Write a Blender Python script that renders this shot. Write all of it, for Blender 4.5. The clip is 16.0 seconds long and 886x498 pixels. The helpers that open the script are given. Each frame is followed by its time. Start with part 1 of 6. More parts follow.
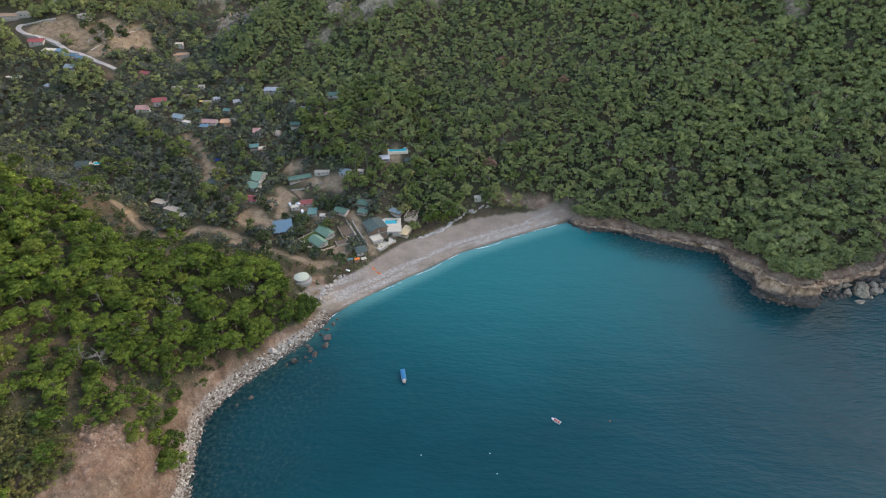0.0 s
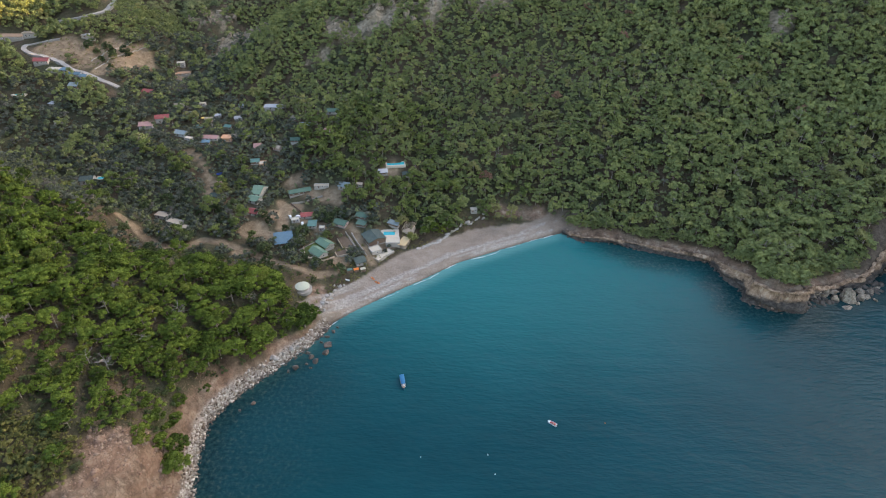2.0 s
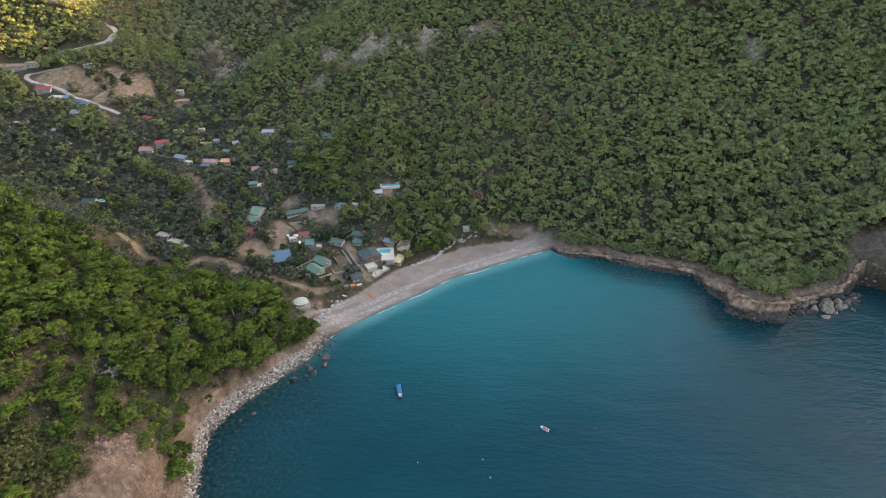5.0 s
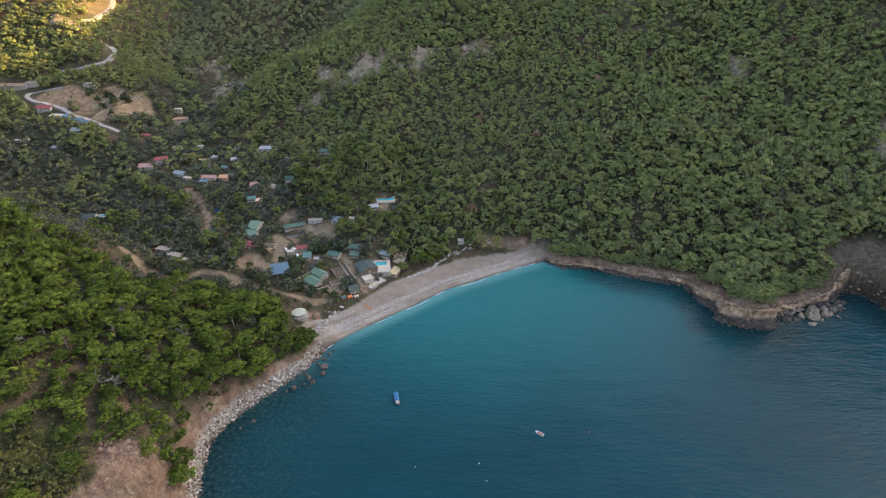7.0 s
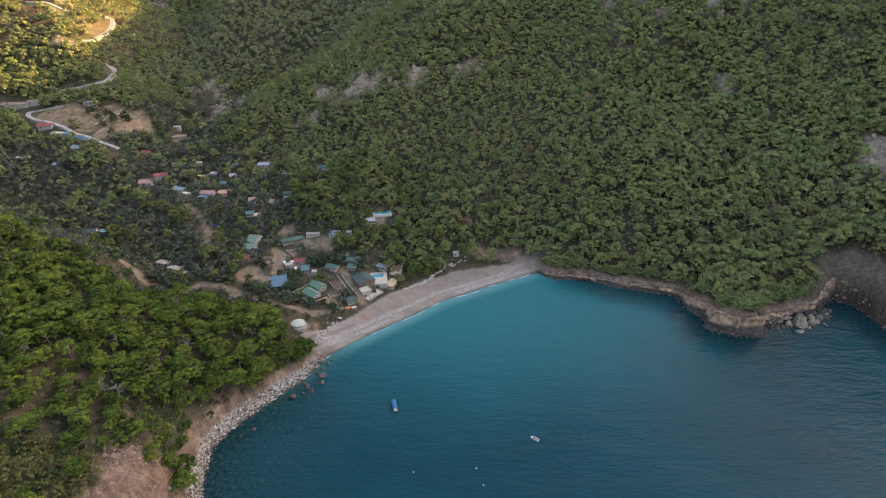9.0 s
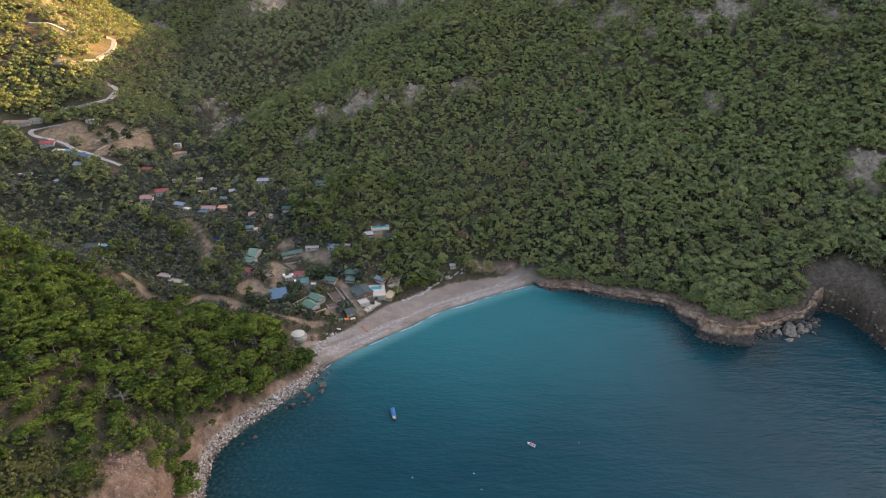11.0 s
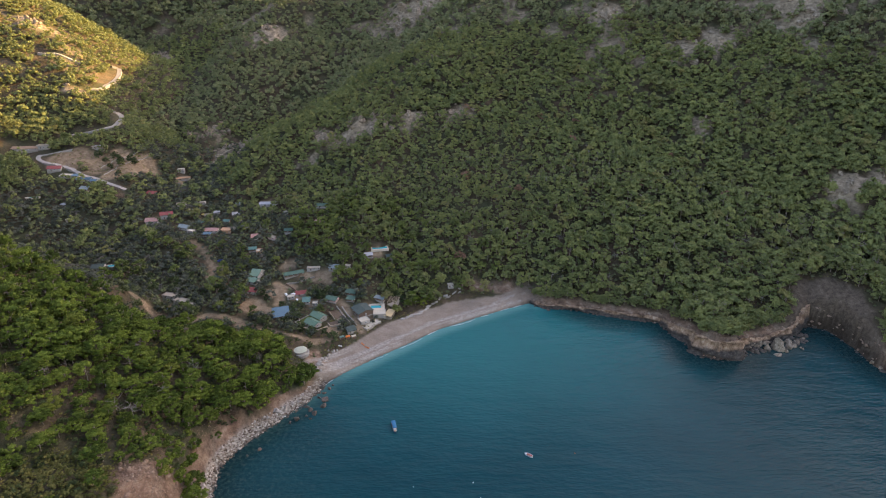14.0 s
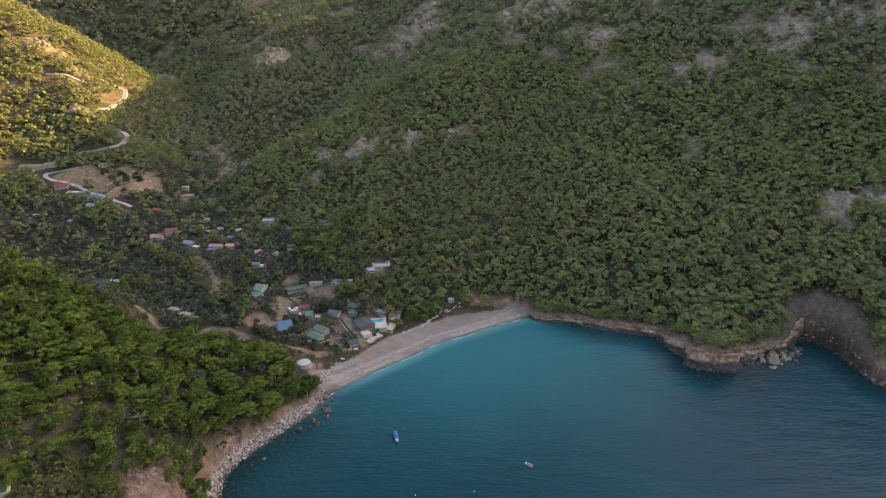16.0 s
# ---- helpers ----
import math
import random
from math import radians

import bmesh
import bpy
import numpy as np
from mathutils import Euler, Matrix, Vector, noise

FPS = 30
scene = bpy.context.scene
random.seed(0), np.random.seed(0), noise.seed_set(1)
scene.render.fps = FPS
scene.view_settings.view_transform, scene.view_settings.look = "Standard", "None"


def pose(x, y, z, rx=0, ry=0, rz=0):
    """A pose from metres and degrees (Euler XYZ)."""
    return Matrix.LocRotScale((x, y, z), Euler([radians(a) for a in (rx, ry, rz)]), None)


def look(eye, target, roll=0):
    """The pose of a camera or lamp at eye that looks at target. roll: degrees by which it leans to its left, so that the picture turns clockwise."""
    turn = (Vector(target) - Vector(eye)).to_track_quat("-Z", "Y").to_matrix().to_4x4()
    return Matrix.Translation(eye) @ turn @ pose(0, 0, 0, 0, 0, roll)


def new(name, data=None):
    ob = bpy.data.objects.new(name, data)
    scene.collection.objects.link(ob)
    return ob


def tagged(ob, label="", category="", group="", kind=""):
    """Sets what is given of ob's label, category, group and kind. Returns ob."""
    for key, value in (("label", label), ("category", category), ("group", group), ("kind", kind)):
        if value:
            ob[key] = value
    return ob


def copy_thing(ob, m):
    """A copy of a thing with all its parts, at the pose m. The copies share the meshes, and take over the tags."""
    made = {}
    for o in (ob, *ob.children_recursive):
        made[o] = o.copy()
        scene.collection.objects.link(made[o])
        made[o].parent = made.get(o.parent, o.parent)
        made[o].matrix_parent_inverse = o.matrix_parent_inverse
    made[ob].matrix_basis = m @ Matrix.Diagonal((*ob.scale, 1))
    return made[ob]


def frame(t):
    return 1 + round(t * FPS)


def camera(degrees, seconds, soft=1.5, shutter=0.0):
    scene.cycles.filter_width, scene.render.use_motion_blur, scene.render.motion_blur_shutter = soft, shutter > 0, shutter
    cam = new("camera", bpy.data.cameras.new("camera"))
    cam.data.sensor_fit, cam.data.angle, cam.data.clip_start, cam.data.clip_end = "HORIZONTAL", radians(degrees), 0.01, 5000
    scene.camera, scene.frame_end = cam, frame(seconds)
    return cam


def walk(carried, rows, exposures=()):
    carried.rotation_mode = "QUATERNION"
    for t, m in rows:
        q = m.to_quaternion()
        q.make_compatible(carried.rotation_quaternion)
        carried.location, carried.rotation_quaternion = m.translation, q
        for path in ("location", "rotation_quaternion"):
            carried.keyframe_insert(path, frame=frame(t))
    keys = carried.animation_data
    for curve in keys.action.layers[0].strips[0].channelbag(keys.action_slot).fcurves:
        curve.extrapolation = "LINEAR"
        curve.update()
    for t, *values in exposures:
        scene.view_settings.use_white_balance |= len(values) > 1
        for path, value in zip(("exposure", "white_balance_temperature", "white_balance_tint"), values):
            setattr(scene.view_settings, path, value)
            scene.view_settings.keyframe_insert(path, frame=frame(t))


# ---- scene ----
cam = camera(74, 16.0, soft=1.1)
PATH = [
    (0, look((3.48, 17.21, 263.24), (-7.68, 258.81, 85.74), 0.690)),
    (1, look((3.34, 11.25, 263.44), (-7.13, 255.70, 89.86), 0.654)),
    (2, look((3.18, 5.36, 263.64), (-6.38, 252.61, 94.00), 0.629)),
    (3, look((2.98, -0.45, 263.84), (-5.48, 249.52, 98.17), 0.611)),
    (4, look((2.74, -6.20, 264.03), (-4.46, 246.42, 102.37), 0.595)),
    (5, look((2.45, -11.91, 264.22), (-3.38, 243.29, 106.61), 0.580)),
    (6, look((2.13, -17.57, 264.40), (-2.29, 240.12, 110.86), 0.566)),
    (7, look((1.75, -23.21, 264.58), (-1.23, 236.90, 115.13), 0.550)),
    (8, look((1.32, -28.82, 264.76), (-0.27, 233.61, 119.40), 0.535)),
    (9, look((0.84, -34.43, 264.92), (0.55, 230.24, 123.66), 0.520)),
    (10, look((0.30, -40.03, 265.08), (1.19, 226.78, 127.93), 0.508)),
    (11, look((-0.30, -45.64, 265.23), (1.62, 223.24, 132.19), 0.500)),
    (12, look((-0.96, -51.28, 265.38), (1.82, 219.61, 136.49), 0.497)),
    (13, look((-1.70, -56.94, 265.51), (1.77, 215.91, 140.83), 0.502)),
    (14, look((-2.50, -62.64, 265.63), (1.48, 212.14, 145.29), 0.514)),
    (15, look((-3.37, -68.39, 265.74), (0.97, 208.32, 149.91), 0.535)),
    (16, look((-4.32, -74.19, 265.84), (0.30, 204.46, 154.81), 0.565)),
]
walk(cam, PATH, exposures=[(0, 2.45, 6800, 14), (8, 2.32, 6900, 19), (16, 2.09, 6950, 24)])

# ---- sky and sun ----
SUN_ELEV, SUN_AZ = 18.0, 62.0      # degrees; azimuth clockwise from the heading of the shot (+y)
world = bpy.data.worlds.new("sky")
scene.world = world
world.use_nodes = True
sky = world.node_tree.nodes.new("ShaderNodeTexSky")
sky.sky_type, sky.sun_disc = "NISHITA", False
sky.sun_elevation, sky.sun_rotation = radians(SUN_ELEV), radians(SUN_AZ)
sky.dust_density, sky.air_density, sky.ozone_density = 3.0, 1.0, 0.6
background = world.node_tree.nodes["Background"]
background.inputs["Strength"].default_value = 0.15
world.node_tree.links.new(sky.outputs["Color"], background.inputs["Color"])
sun = new("sun", bpy.data.lights.new("sun", "SUN"))
sun.data.energy, sun.data.angle, sun.data.color = 5.0, radians(0.5), (1.0, 0.68, 0.22)
az, el = radians(SUN_AZ), radians(SUN_ELEV)
sun.matrix_world = look((900, 300, 900), (900 - math.sin(az) * math.cos(el), 300 - math.cos(az) * math.cos(el), 900 - math.sin(el)))

# ---- materials ----
class Mat:
    """A node material with short ways to add nodes and links."""

    def __init__(self, name, rough=0.8, metal=0.0, spec=0.3):
        self.m = bpy.data.materials.new(name)
        self.m.use_nodes = True
        self.t = self.m.node_tree
        self.b = self.t.nodes["Principled BSDF"]
        self.b.inputs["Roughness"].default_value = rough
        self.b.inputs["Metallic"].default_value = metal
        self.b.inputs["Specular IOR Level"].default_value = spec

    def n(self, kind, **settings):
        node = self.t.nodes.new(kind)
        for key, value in settings.items():
            if key in node.inputs:
                node.inputs[key].default_value = value
        return node

    def link(self, a, b):
        self.t.links.new(a, b)

    def place(self):
        return self.n("ShaderNodeNewGeometry").outputs["Position"]

    def noise(self, size, detail=4.0, rough=0.6, where=None):
        node = self.n("ShaderNodeTexNoise", Scale=1.0 / size, Detail=detail, Roughness=rough)
        self.link(where or self.place(), node.inputs["Vector"])
        return node.outputs["Fac"]

    def ramp(self, fac, *stops):
        node = self.n("ShaderNodeValToRGB")
        e = node.color_ramp.elements
        while len(e) < len(stops):
            e.new(0.5)
        for item, (at, col) in zip(e, stops):
            item.position, item.color = at, (*col, 1)
        self.link(fac, node.inputs["Fac"])
        return node.outputs["Color"]

    def mix(self, fac, a, b, how="MIX"):
        node = self.t.nodes.new("ShaderNodeMix")
        node.data_type, node.blend_type = "RGBA", how
        for value, socket in ((fac, node.inputs[0]), (a, node.inputs[6]), (b, node.inputs[7])):
            if isinstance(value, bpy.types.NodeSocket):
                self.link(value, socket)
            elif isinstance(value, (int, float)):
                socket.default_value = value
            else:
                socket.default_value = (*value, 1)
        return node.outputs[2]

    def math(self, op, a, b=0.0):
        node = self.t.nodes.new("ShaderNodeMath")
        node.operation = op
        for value, socket in ((a, node.inputs[0]), (b, node.inputs[1])):
            if isinstance(value, bpy.types.NodeSocket):
                self.link(value, socket)
            else:
                socket.default_value = value
        return node.outputs[0]

    def attr(self, name):
        node = self.t.nodes.new("ShaderNodeAttribute")
        node.attribute_name = name
        return node.outputs["Fac"]

    def island(self):
        return self.n("ShaderNodeNewGeometry").outputs["Random Per Island"]

    def each(self):
        return self.n("ShaderNodeObjectInfo").outputs["Random"]

    def colour(self, value):
        if isinstance(value, bpy.types.NodeSocket):
            self.link(value, self.b.inputs["Base Color"])
        else:
            self.b.inputs["Base Color"].default_value = (*value, 1)
        return self

    def bump(self, fac, strength=0.4, distance=0.1):
        node = self.n("ShaderNodeBump", Strength=strength, Distance=distance)
        self.link(fac, node.inputs["Height"])
        self.link(node.outputs["Normal"], self.b.inputs["Normal"])
        return self


def foliage(name, dark, mid, light, dry=(0.16, 0.13, 0.06), dryness=0.0):
    m = Mat(name, 0.75, 0, 0.15)
    base = m.ramp(m.noise(11, 3), (0.34, dark), (0.48, mid), (0.64, light))
    each = m.ramp(m.island(), (0.0, tuple(c * 0.85 for c in dark)), (0.45, mid), (1.0, light))
    col = m.mix(0.3, base, each)
    own = m.math("FRACT", m.math("ADD", m.attr("plant"), m.each()))
    col = m.mix(m.ramp(own, (0.0, (0.45, 0.45, 0.45)), (0.3, (0, 0, 0)), (1.0, (0, 0, 0))), col, dark)
    col = m.mix(m.ramp(own, (0.6, (0, 0, 0)), (0.93, (0.55, 0.55, 0.55)), (0.955, (0.0, 0.0, 0.0))), col, light)
    col = m.mix(m.ramp(own, (0.955, (0, 0, 0)), (0.965, (0.7, 0.7, 0.7)), (1.0, (0.7, 0.7, 0.7))), col, (light[0] * 0.95, light[1] * 0.78, light[2] * 0.9))
    col = m.mix(m.ramp(m.noise(7, 2), (0.56, (0, 0, 0)), (0.68, (0.3, 0.3, 0.3))), col, tuple(c * 0.55 for c in mid))
    col = m.mix(m.ramp(m.noise(0.5, 2), (0.4, (0, 0, 0)), (0.75, (0.3, 0.3, 0.3))), col, tuple(c * 1.35 for c in light))
    if dryness:
        col = m.mix(m.ramp(m.noise(60, 4), (0.55, (0, 0, 0)), (0.72, (dryness,) * 3)), col, dry)
    m.colour(col)
    leak = m.n("ShaderNodeBsdfTranslucent")
    m.link(col, leak.inputs["Color"])
    both = m.n("ShaderNodeMixShader", Fac=0.32)
    m.link(m.b.outputs[0], both.inputs[1])
    m.link(leak.outputs[0], both.inputs[2])
    m.link(both.outputs[0], m.t.nodes["Material Output"].inputs["Surface"])
    return m.m


# needle colours paled and greyed with distance to stand in for haze
PINE_HAZED = foliage("haze_paled_pine_needles", (0.104, 0.127, 0.055), (0.162, 0.188, 0.074), (0.250, 0.272, 0.092), dryness=0.35)
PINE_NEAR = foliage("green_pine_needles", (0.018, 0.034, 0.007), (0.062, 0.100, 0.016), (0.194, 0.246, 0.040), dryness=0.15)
# valley needles: halfway between the near green and the haze-lightened tone
PINE_HALF_HAZED = foliage("half_hazed_valley_needles", (0.052, 0.072, 0.025), (0.106, 0.134, 0.042), (0.200, 0.232, 0.062), dryness=0.25)
# greyest copy, for the farthest slopes: haze mixed into the leaf colour
PINE_FAR_HAZED = foliage("far_haze_pine_needles", (0.105, 0.124, 0.062), (0.172, 0.192, 0.092), (0.250, 0.266, 0.120), dryness=0.4)
OLIVE = foliage("olive_leaves", (0.028, 0.038, 0.024), (0.070, 0.083, 0.056), (0.150, 0.158, 0.122))
UNDERGROWTH = foliage("dark_undergrowth", (0.076, 0.096, 0.046), (0.125, 0.146, 0.070), (0.185, 0.202, 0.095), dry=(0.17, 0.135, 0.10), dryness=0.4)
SCRUB = foliage("maquis_scrub", (0.040, 0.056, 0.016), (0.100, 0.108, 0.030), (0.190, 0.172, 0.056), dryness=0.4)
BROWNED = foliage("browned_needles", (0.10, 0.058, 0.036), (0.19, 0.110, 0.068), (0.28, 0.180, 0.120))
CAROB = foliage("carob_leaves", (0.020, 0.034, 0.014), (0.050, 0.068, 0.026), (0.105, 0.128, 0.050))

bark = Mat("pine_bark", 0.9, 0, 0.2)
bark.colour(bark.ramp(bark.noise(0.6), (0.3, (0.16, 0.125, 0.10)), (0.7, (0.36, 0.31, 0.27))))
bark.bump(bark.noise(0.2), 0.6, 0.05)
BARK = bark.m

dw = Mat("silver_deadwood", 0.85, 0, 0.2)
dw.colour(dw.ramp(dw.noise(0.7), (0.3, (0.13, 0.115, 0.10)), (0.7, (0.28, 0.255, 0.23))))
DEADWOOD = dw.m

g = Mat("earth_and_rock", 0.92, 0, 0.15)
soil = g.ramp(g.noise(9, 6, 0.7), (0.28, (0.045, 0.035, 0.022)), (0.5, (0.086, 0.062, 0.039)), (0.75, (0.155, 0.110, 0.071)))
litter = g.ramp(g.noise(2.2, 5, 0.7), (0.3, (0.032, 0.038, 0.018)), (0.55, (0.058, 0.060, 0.031)), (0.75, (0.100, 0.082, 0.048)))
col = g.mix(g.ramp(g.noise(30, 5), (0.38, (0, 0, 0)), (0.62, (1, 1, 1))), litter, soil)
dirt = g.ramp(g.noise(5, 7, 0.7), (0.3, (0.125, 0.088, 0.055)), (0.5, (0.205, 0.150, 0.095)), (0.72, (0.31, 0.238, 0.155)))
col = g.mix(g.attr("dirt"), col, dirt)
redrock = g.ramp(g.noise(8.0, 9, 0.66), (0.30, (0.075, 0.048, 0.033)), (0.44, (0.160, 0.101, 0.067)), (0.56, (0.225, 0.150, 0.102)), (0.70, (0.38, 0.292, 0.220)))
long = g.n("ShaderNodeMapping")
long.inputs["Scale"].default_value = (1.0, 1.0, 0.4)
g.link(g.place(), long.inputs["Vector"])
grey = g.ramp(g.noise(4.0, 9, 0.68, long.outputs[0]), (0.34, (0.085, 0.062, 0.044)), (0.5, (0.175, 0.130, 0.092)), (0.66, (0.30, 0.238, 0.175)))
redrock = g.mix(g.ramp(g.math("ADD", g.noise(17, 4), g.math("MULTIPLY", g.attr("cove"), 0.35)), (0.45, (0, 0, 0)), (0.62, (0.85, 0.85, 0.85))), redrock, grey)
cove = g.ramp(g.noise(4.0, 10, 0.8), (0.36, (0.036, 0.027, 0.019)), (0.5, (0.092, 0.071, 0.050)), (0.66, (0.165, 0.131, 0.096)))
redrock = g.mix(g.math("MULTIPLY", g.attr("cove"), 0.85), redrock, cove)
crack = g.n("ShaderNodeTexVoronoi", Scale=0.17)
crack.feature = "DISTANCE_TO_EDGE"
warp = g.n("ShaderNodeVectorMath")
warp.operation = "ADD"
twist = g.n("ShaderNodeTexNoise", Scale=0.5, Detail=4.0)
g.link(g.place(), twist.inputs["Vector"])
g.link(g.place(), warp.inputs[0])
scaled = g.n("ShaderNodeVectorMath")
scaled.operation = "SCALE"
scaled.inputs["Scale"].default_value = 7.0
g.link(twist.outputs["Color"], scaled.inputs[0])
g.link(scaled.outputs[0], warp.inputs[1])
g.link(warp.outputs[0], crack.inputs["Vector"])
redrock = g.mix(g.ramp(crack.outputs["Distance"], (0.0, (0.6, 0.6, 0.6)), (0.05, (0, 0, 0))), redrock, (0.05, 0.035, 0.025))
col = g.mix(g.attr("scarp"), col, redrock)
crag = g.ramp(g.noise(7, 8, 0.75), (0.36, (0.095, 0.080, 0.055)), (0.5, (0.225, 0.178, 0.120)), (0.66, (0.39, 0.318, 0.222)))
col = g.mix(g.attr("crag"), col, crag)
sand = g.ramp(g.noise(14, 6, 0.65), (0.3, (0.165, 0.122, 0.090)), (0.5, (0.228, 0.176, 0.130)), (0.72, (0.30, 0.245, 0.188)))
sand = g.mix(g.ramp(g.noise(0.5, 3), (0.4, (0, 0, 0)), (0.7, (0.4, 0.4, 0.4))), sand, (0.38, 0.33, 0.28))
col = g.mix(g.attr("beach"), col, sand)
pebble = g.ramp(g.noise(1.6, 6, 0.8), (0.3, (0.14, 0.115, 0.092)), (0.5, (0.32, 0.285, 0.240)), (0.7, (0.52, 0.485, 0.425)))
col = g.mix(g.attr("pebble"), col, pebble)
wet = g.mix(g.attr("wet"), (1, 1, 1), (0.45, 0.44, 0.43))
g.colour(g.mix(1.0, col, wet, "MULTIPLY"))
g.bump(g.math("ADD", g.noise(1.2, 6, 0.75), g.math("MULTIPLY", g.noise(7, 5, 0.7), 2.0)), 0.9, 0.9)
GROUND = g.m

cc = Mat("worn_concrete", 0.9, 0, 0.2)
cc.colour(cc.ramp(cc.noise(4, 6, 0.7), (0.3, (0.22, 0.200, 0.172)), (0.7, (0.36, 0.335, 0.295))))
cc.bump(cc.noise(0.6), 0.3, 0.05)
CONCRETE = cc.m

cl = Mat("sea_cliff_rock", 0.85, 0, 0.25)
tilt = cl.n("ShaderNodeMapping")
tilt.inputs["Scale"].default_value = (1.0, 1.0, 0.45)
cl.link(cl.place(), tilt.inputs["Vector"])
tan = cl.ramp(cl.noise(3.6, 10, 0.8, tilt.outputs[0]), (0.38, (0.070, 0.046, 0.030)), (0.47, (0.215, 0.136, 0.084)), (0.55, (0.34, 0.226, 0.145)), (0.64, (0.47, 0.350, 0.245)))
brown = cl.ramp(cl.noise(2.6, 10, 0.8), (0.36, (0.022, 0.019, 0.017)), (0.5, (0.060, 0.050, 0.042)), (0.66, (0.13, 0.11, 0.09)))
cl.colour(cl.mix(cl.attr("splash"), tan, brown))
cl.bump(cl.noise(1.5, 8, 0.8), 0.9, 0.5)
CLIFF = cl.m

w = Mat("sea_water", 0.16, 0, 0.14)
deep = w.ramp(w.noise(90, 4), (0.35, (0.002, 0.036, 0.044)), (0.65, (0.003, 0.047, 0.057)))
weed = w.ramp(w.noise(26, 5, 0.7), (0.60, (0, 0, 0)), (0.72, (0.55, 0.55, 0.55)))
col = w.mix(w.math("MULTIPLY", weed, w.attr("mid")), deep, (0.002, 0.034, 0.046))
col = w.mix(w.attr("bay"), col, (0.008, 0.138, 0.141))
col = w.mix(w.attr("shoal"), col, (0.090, 0.245, 0.225))
bed = w.ramp(w.noise(2.4, 5, 0.72), (0.38, (0.003, 0.013, 0.015)), (0.52, (0.010, 0.031, 0.031)), (0.68, (0.052, 0.064, 0.050)))
col = w.mix(w.math("MULTIPLY", w.attr("stony"), 0.8), col, bed)
w.colour(col)
streak = w.n("ShaderNodeMapping")
streak.inputs["Scale"].default_value = (0.35, 1.0, 1.0)
streak.inputs["Rotation"].default_value = (0, 0, radians(-14))
w.link(w.place(), streak.inputs["Vector"])
w.bump(w.math("ADD", w.noise(2.2, 3, 0.6, streak.outputs[0]), w.math("MULTIPLY", w.noise(16, 4, 0.6, streak.outputs[0]), 3.2)), 0.42, 1.0)
w.b.inputs["IOR"].default_value = 1.33
SEA = w.m

# crags: x, y, radius, stretch; roads and tracks: line, width; yards: x, y, radius
CRAGS = [(-345, 825, 46, 1.2), (-282, 768, 48, 1.1), (-128, 672, 44, 1.0), (-82, 676, 42, 1.2), (-30, 680, 30, 1.3), (22, 686, 34, 1.2), (-325, 1120, 48, 0.9),
         (-559, 1165, 40, 0.8), (-36, 1130, 84, 0.9), (150, 1000, 58, 0.9), (210, 1005, 34, 0.8), (252, 872, 40, 0.9), (276, 764, 30, 1.2), (335, 772, 46, 1.1), (404, 800, 38, 1.1),
         (314, 634, 20, 0.8), (530, 835, 66, 0.8), (620, 850, 60, 0.8), (425, 500, 36, 1.0), (470, 520, 30, 1.0), (-521, 801, 22, 1.2), (-690, 1050, 30, 1.0), (-640, 930, 30, 1.2)]
ROADS = [([(-362, 595), (-376, 598), (-395, 607), (-407, 612), (-422, 616), (-437, 626), (-459, 635), (-478, 639), (-490, 648), (-492, 659), (-475, 661), (-456, 665)], 5.0),
         ([(-490, 705), (-473, 713), (-446, 717), (-434, 730), (-435, 752), (-447, 780), (-457, 788), (-462, 783)], 6.5),
         ([(-510, 815), (-499, 843), (-502, 880), (-514, 925), (-522, 944), (-530, 938)], 6.5),
         ([(-600, 870), (-574, 876), (-545, 881)], 6.5)]
TRACKS = [([(-249, 489), (-239, 482), (-227, 469), (-219, 456), (-213, 446), (-213, 432)], 4.5),
          ([(-250, 367), (-242, 366), (-234, 362.5), (-220.5, 355.5), (-208, 350), (-199, 358), (-190, 366), (-173, 365.5), (-155, 360), (-141, 354), (-128, 346), (-115, 339), (-100, 338), (-87, 347)], 4.6),
          ([(-151, 432), (-143, 417), (-141, 404), (-140, 394)], 7), ([(-88, 405), (-80, 393), (-70, 375), (-64, 363)], 5), ([(-133, 446), (-112, 438), (-102, 434)], 6)]
YARDS = [(-222, 380, 9), (-161, 387, 15), (-162, 357, 9), (-147, 382, 10), (-150, 411, 11), (-138, 426, 11), (-108, 441, 13), 
         (-88, 355, 12), (-140, 351, 8), (-215, 450, 7), (-147, 462, 11), (-200, 585, 12), (-325, 666, 12), (-305, 537, 9), (-226, 518, 9), (-62, 470, 12),
         (-106, 338, 7), (-112, 402, 9), (-108, 317, 5), (-58, 395, 15), (-128, 408, 9)]
TERRACES = [(-374, 676, 14), (-378, 640, 14), (-392, 618, 10), (-400, 672, 16), (-461, 649, 20), (-431, 650, 24), (-406, 648, 22), (-382, 655, 22), (-366, 666, 15), (-388, 630, 16), (-412, 630, 14), (-448, 660, 16)]
# levelled ground: x, y, radius, height
PADS = [(-55, 399, 11, 5.2), (-56, 378, 7, 2.8), (-66, 391, 8, 5.6)]
YARDS = [(a, b, 0.74 * r) for a, b, r in YARDS] + TERRACES

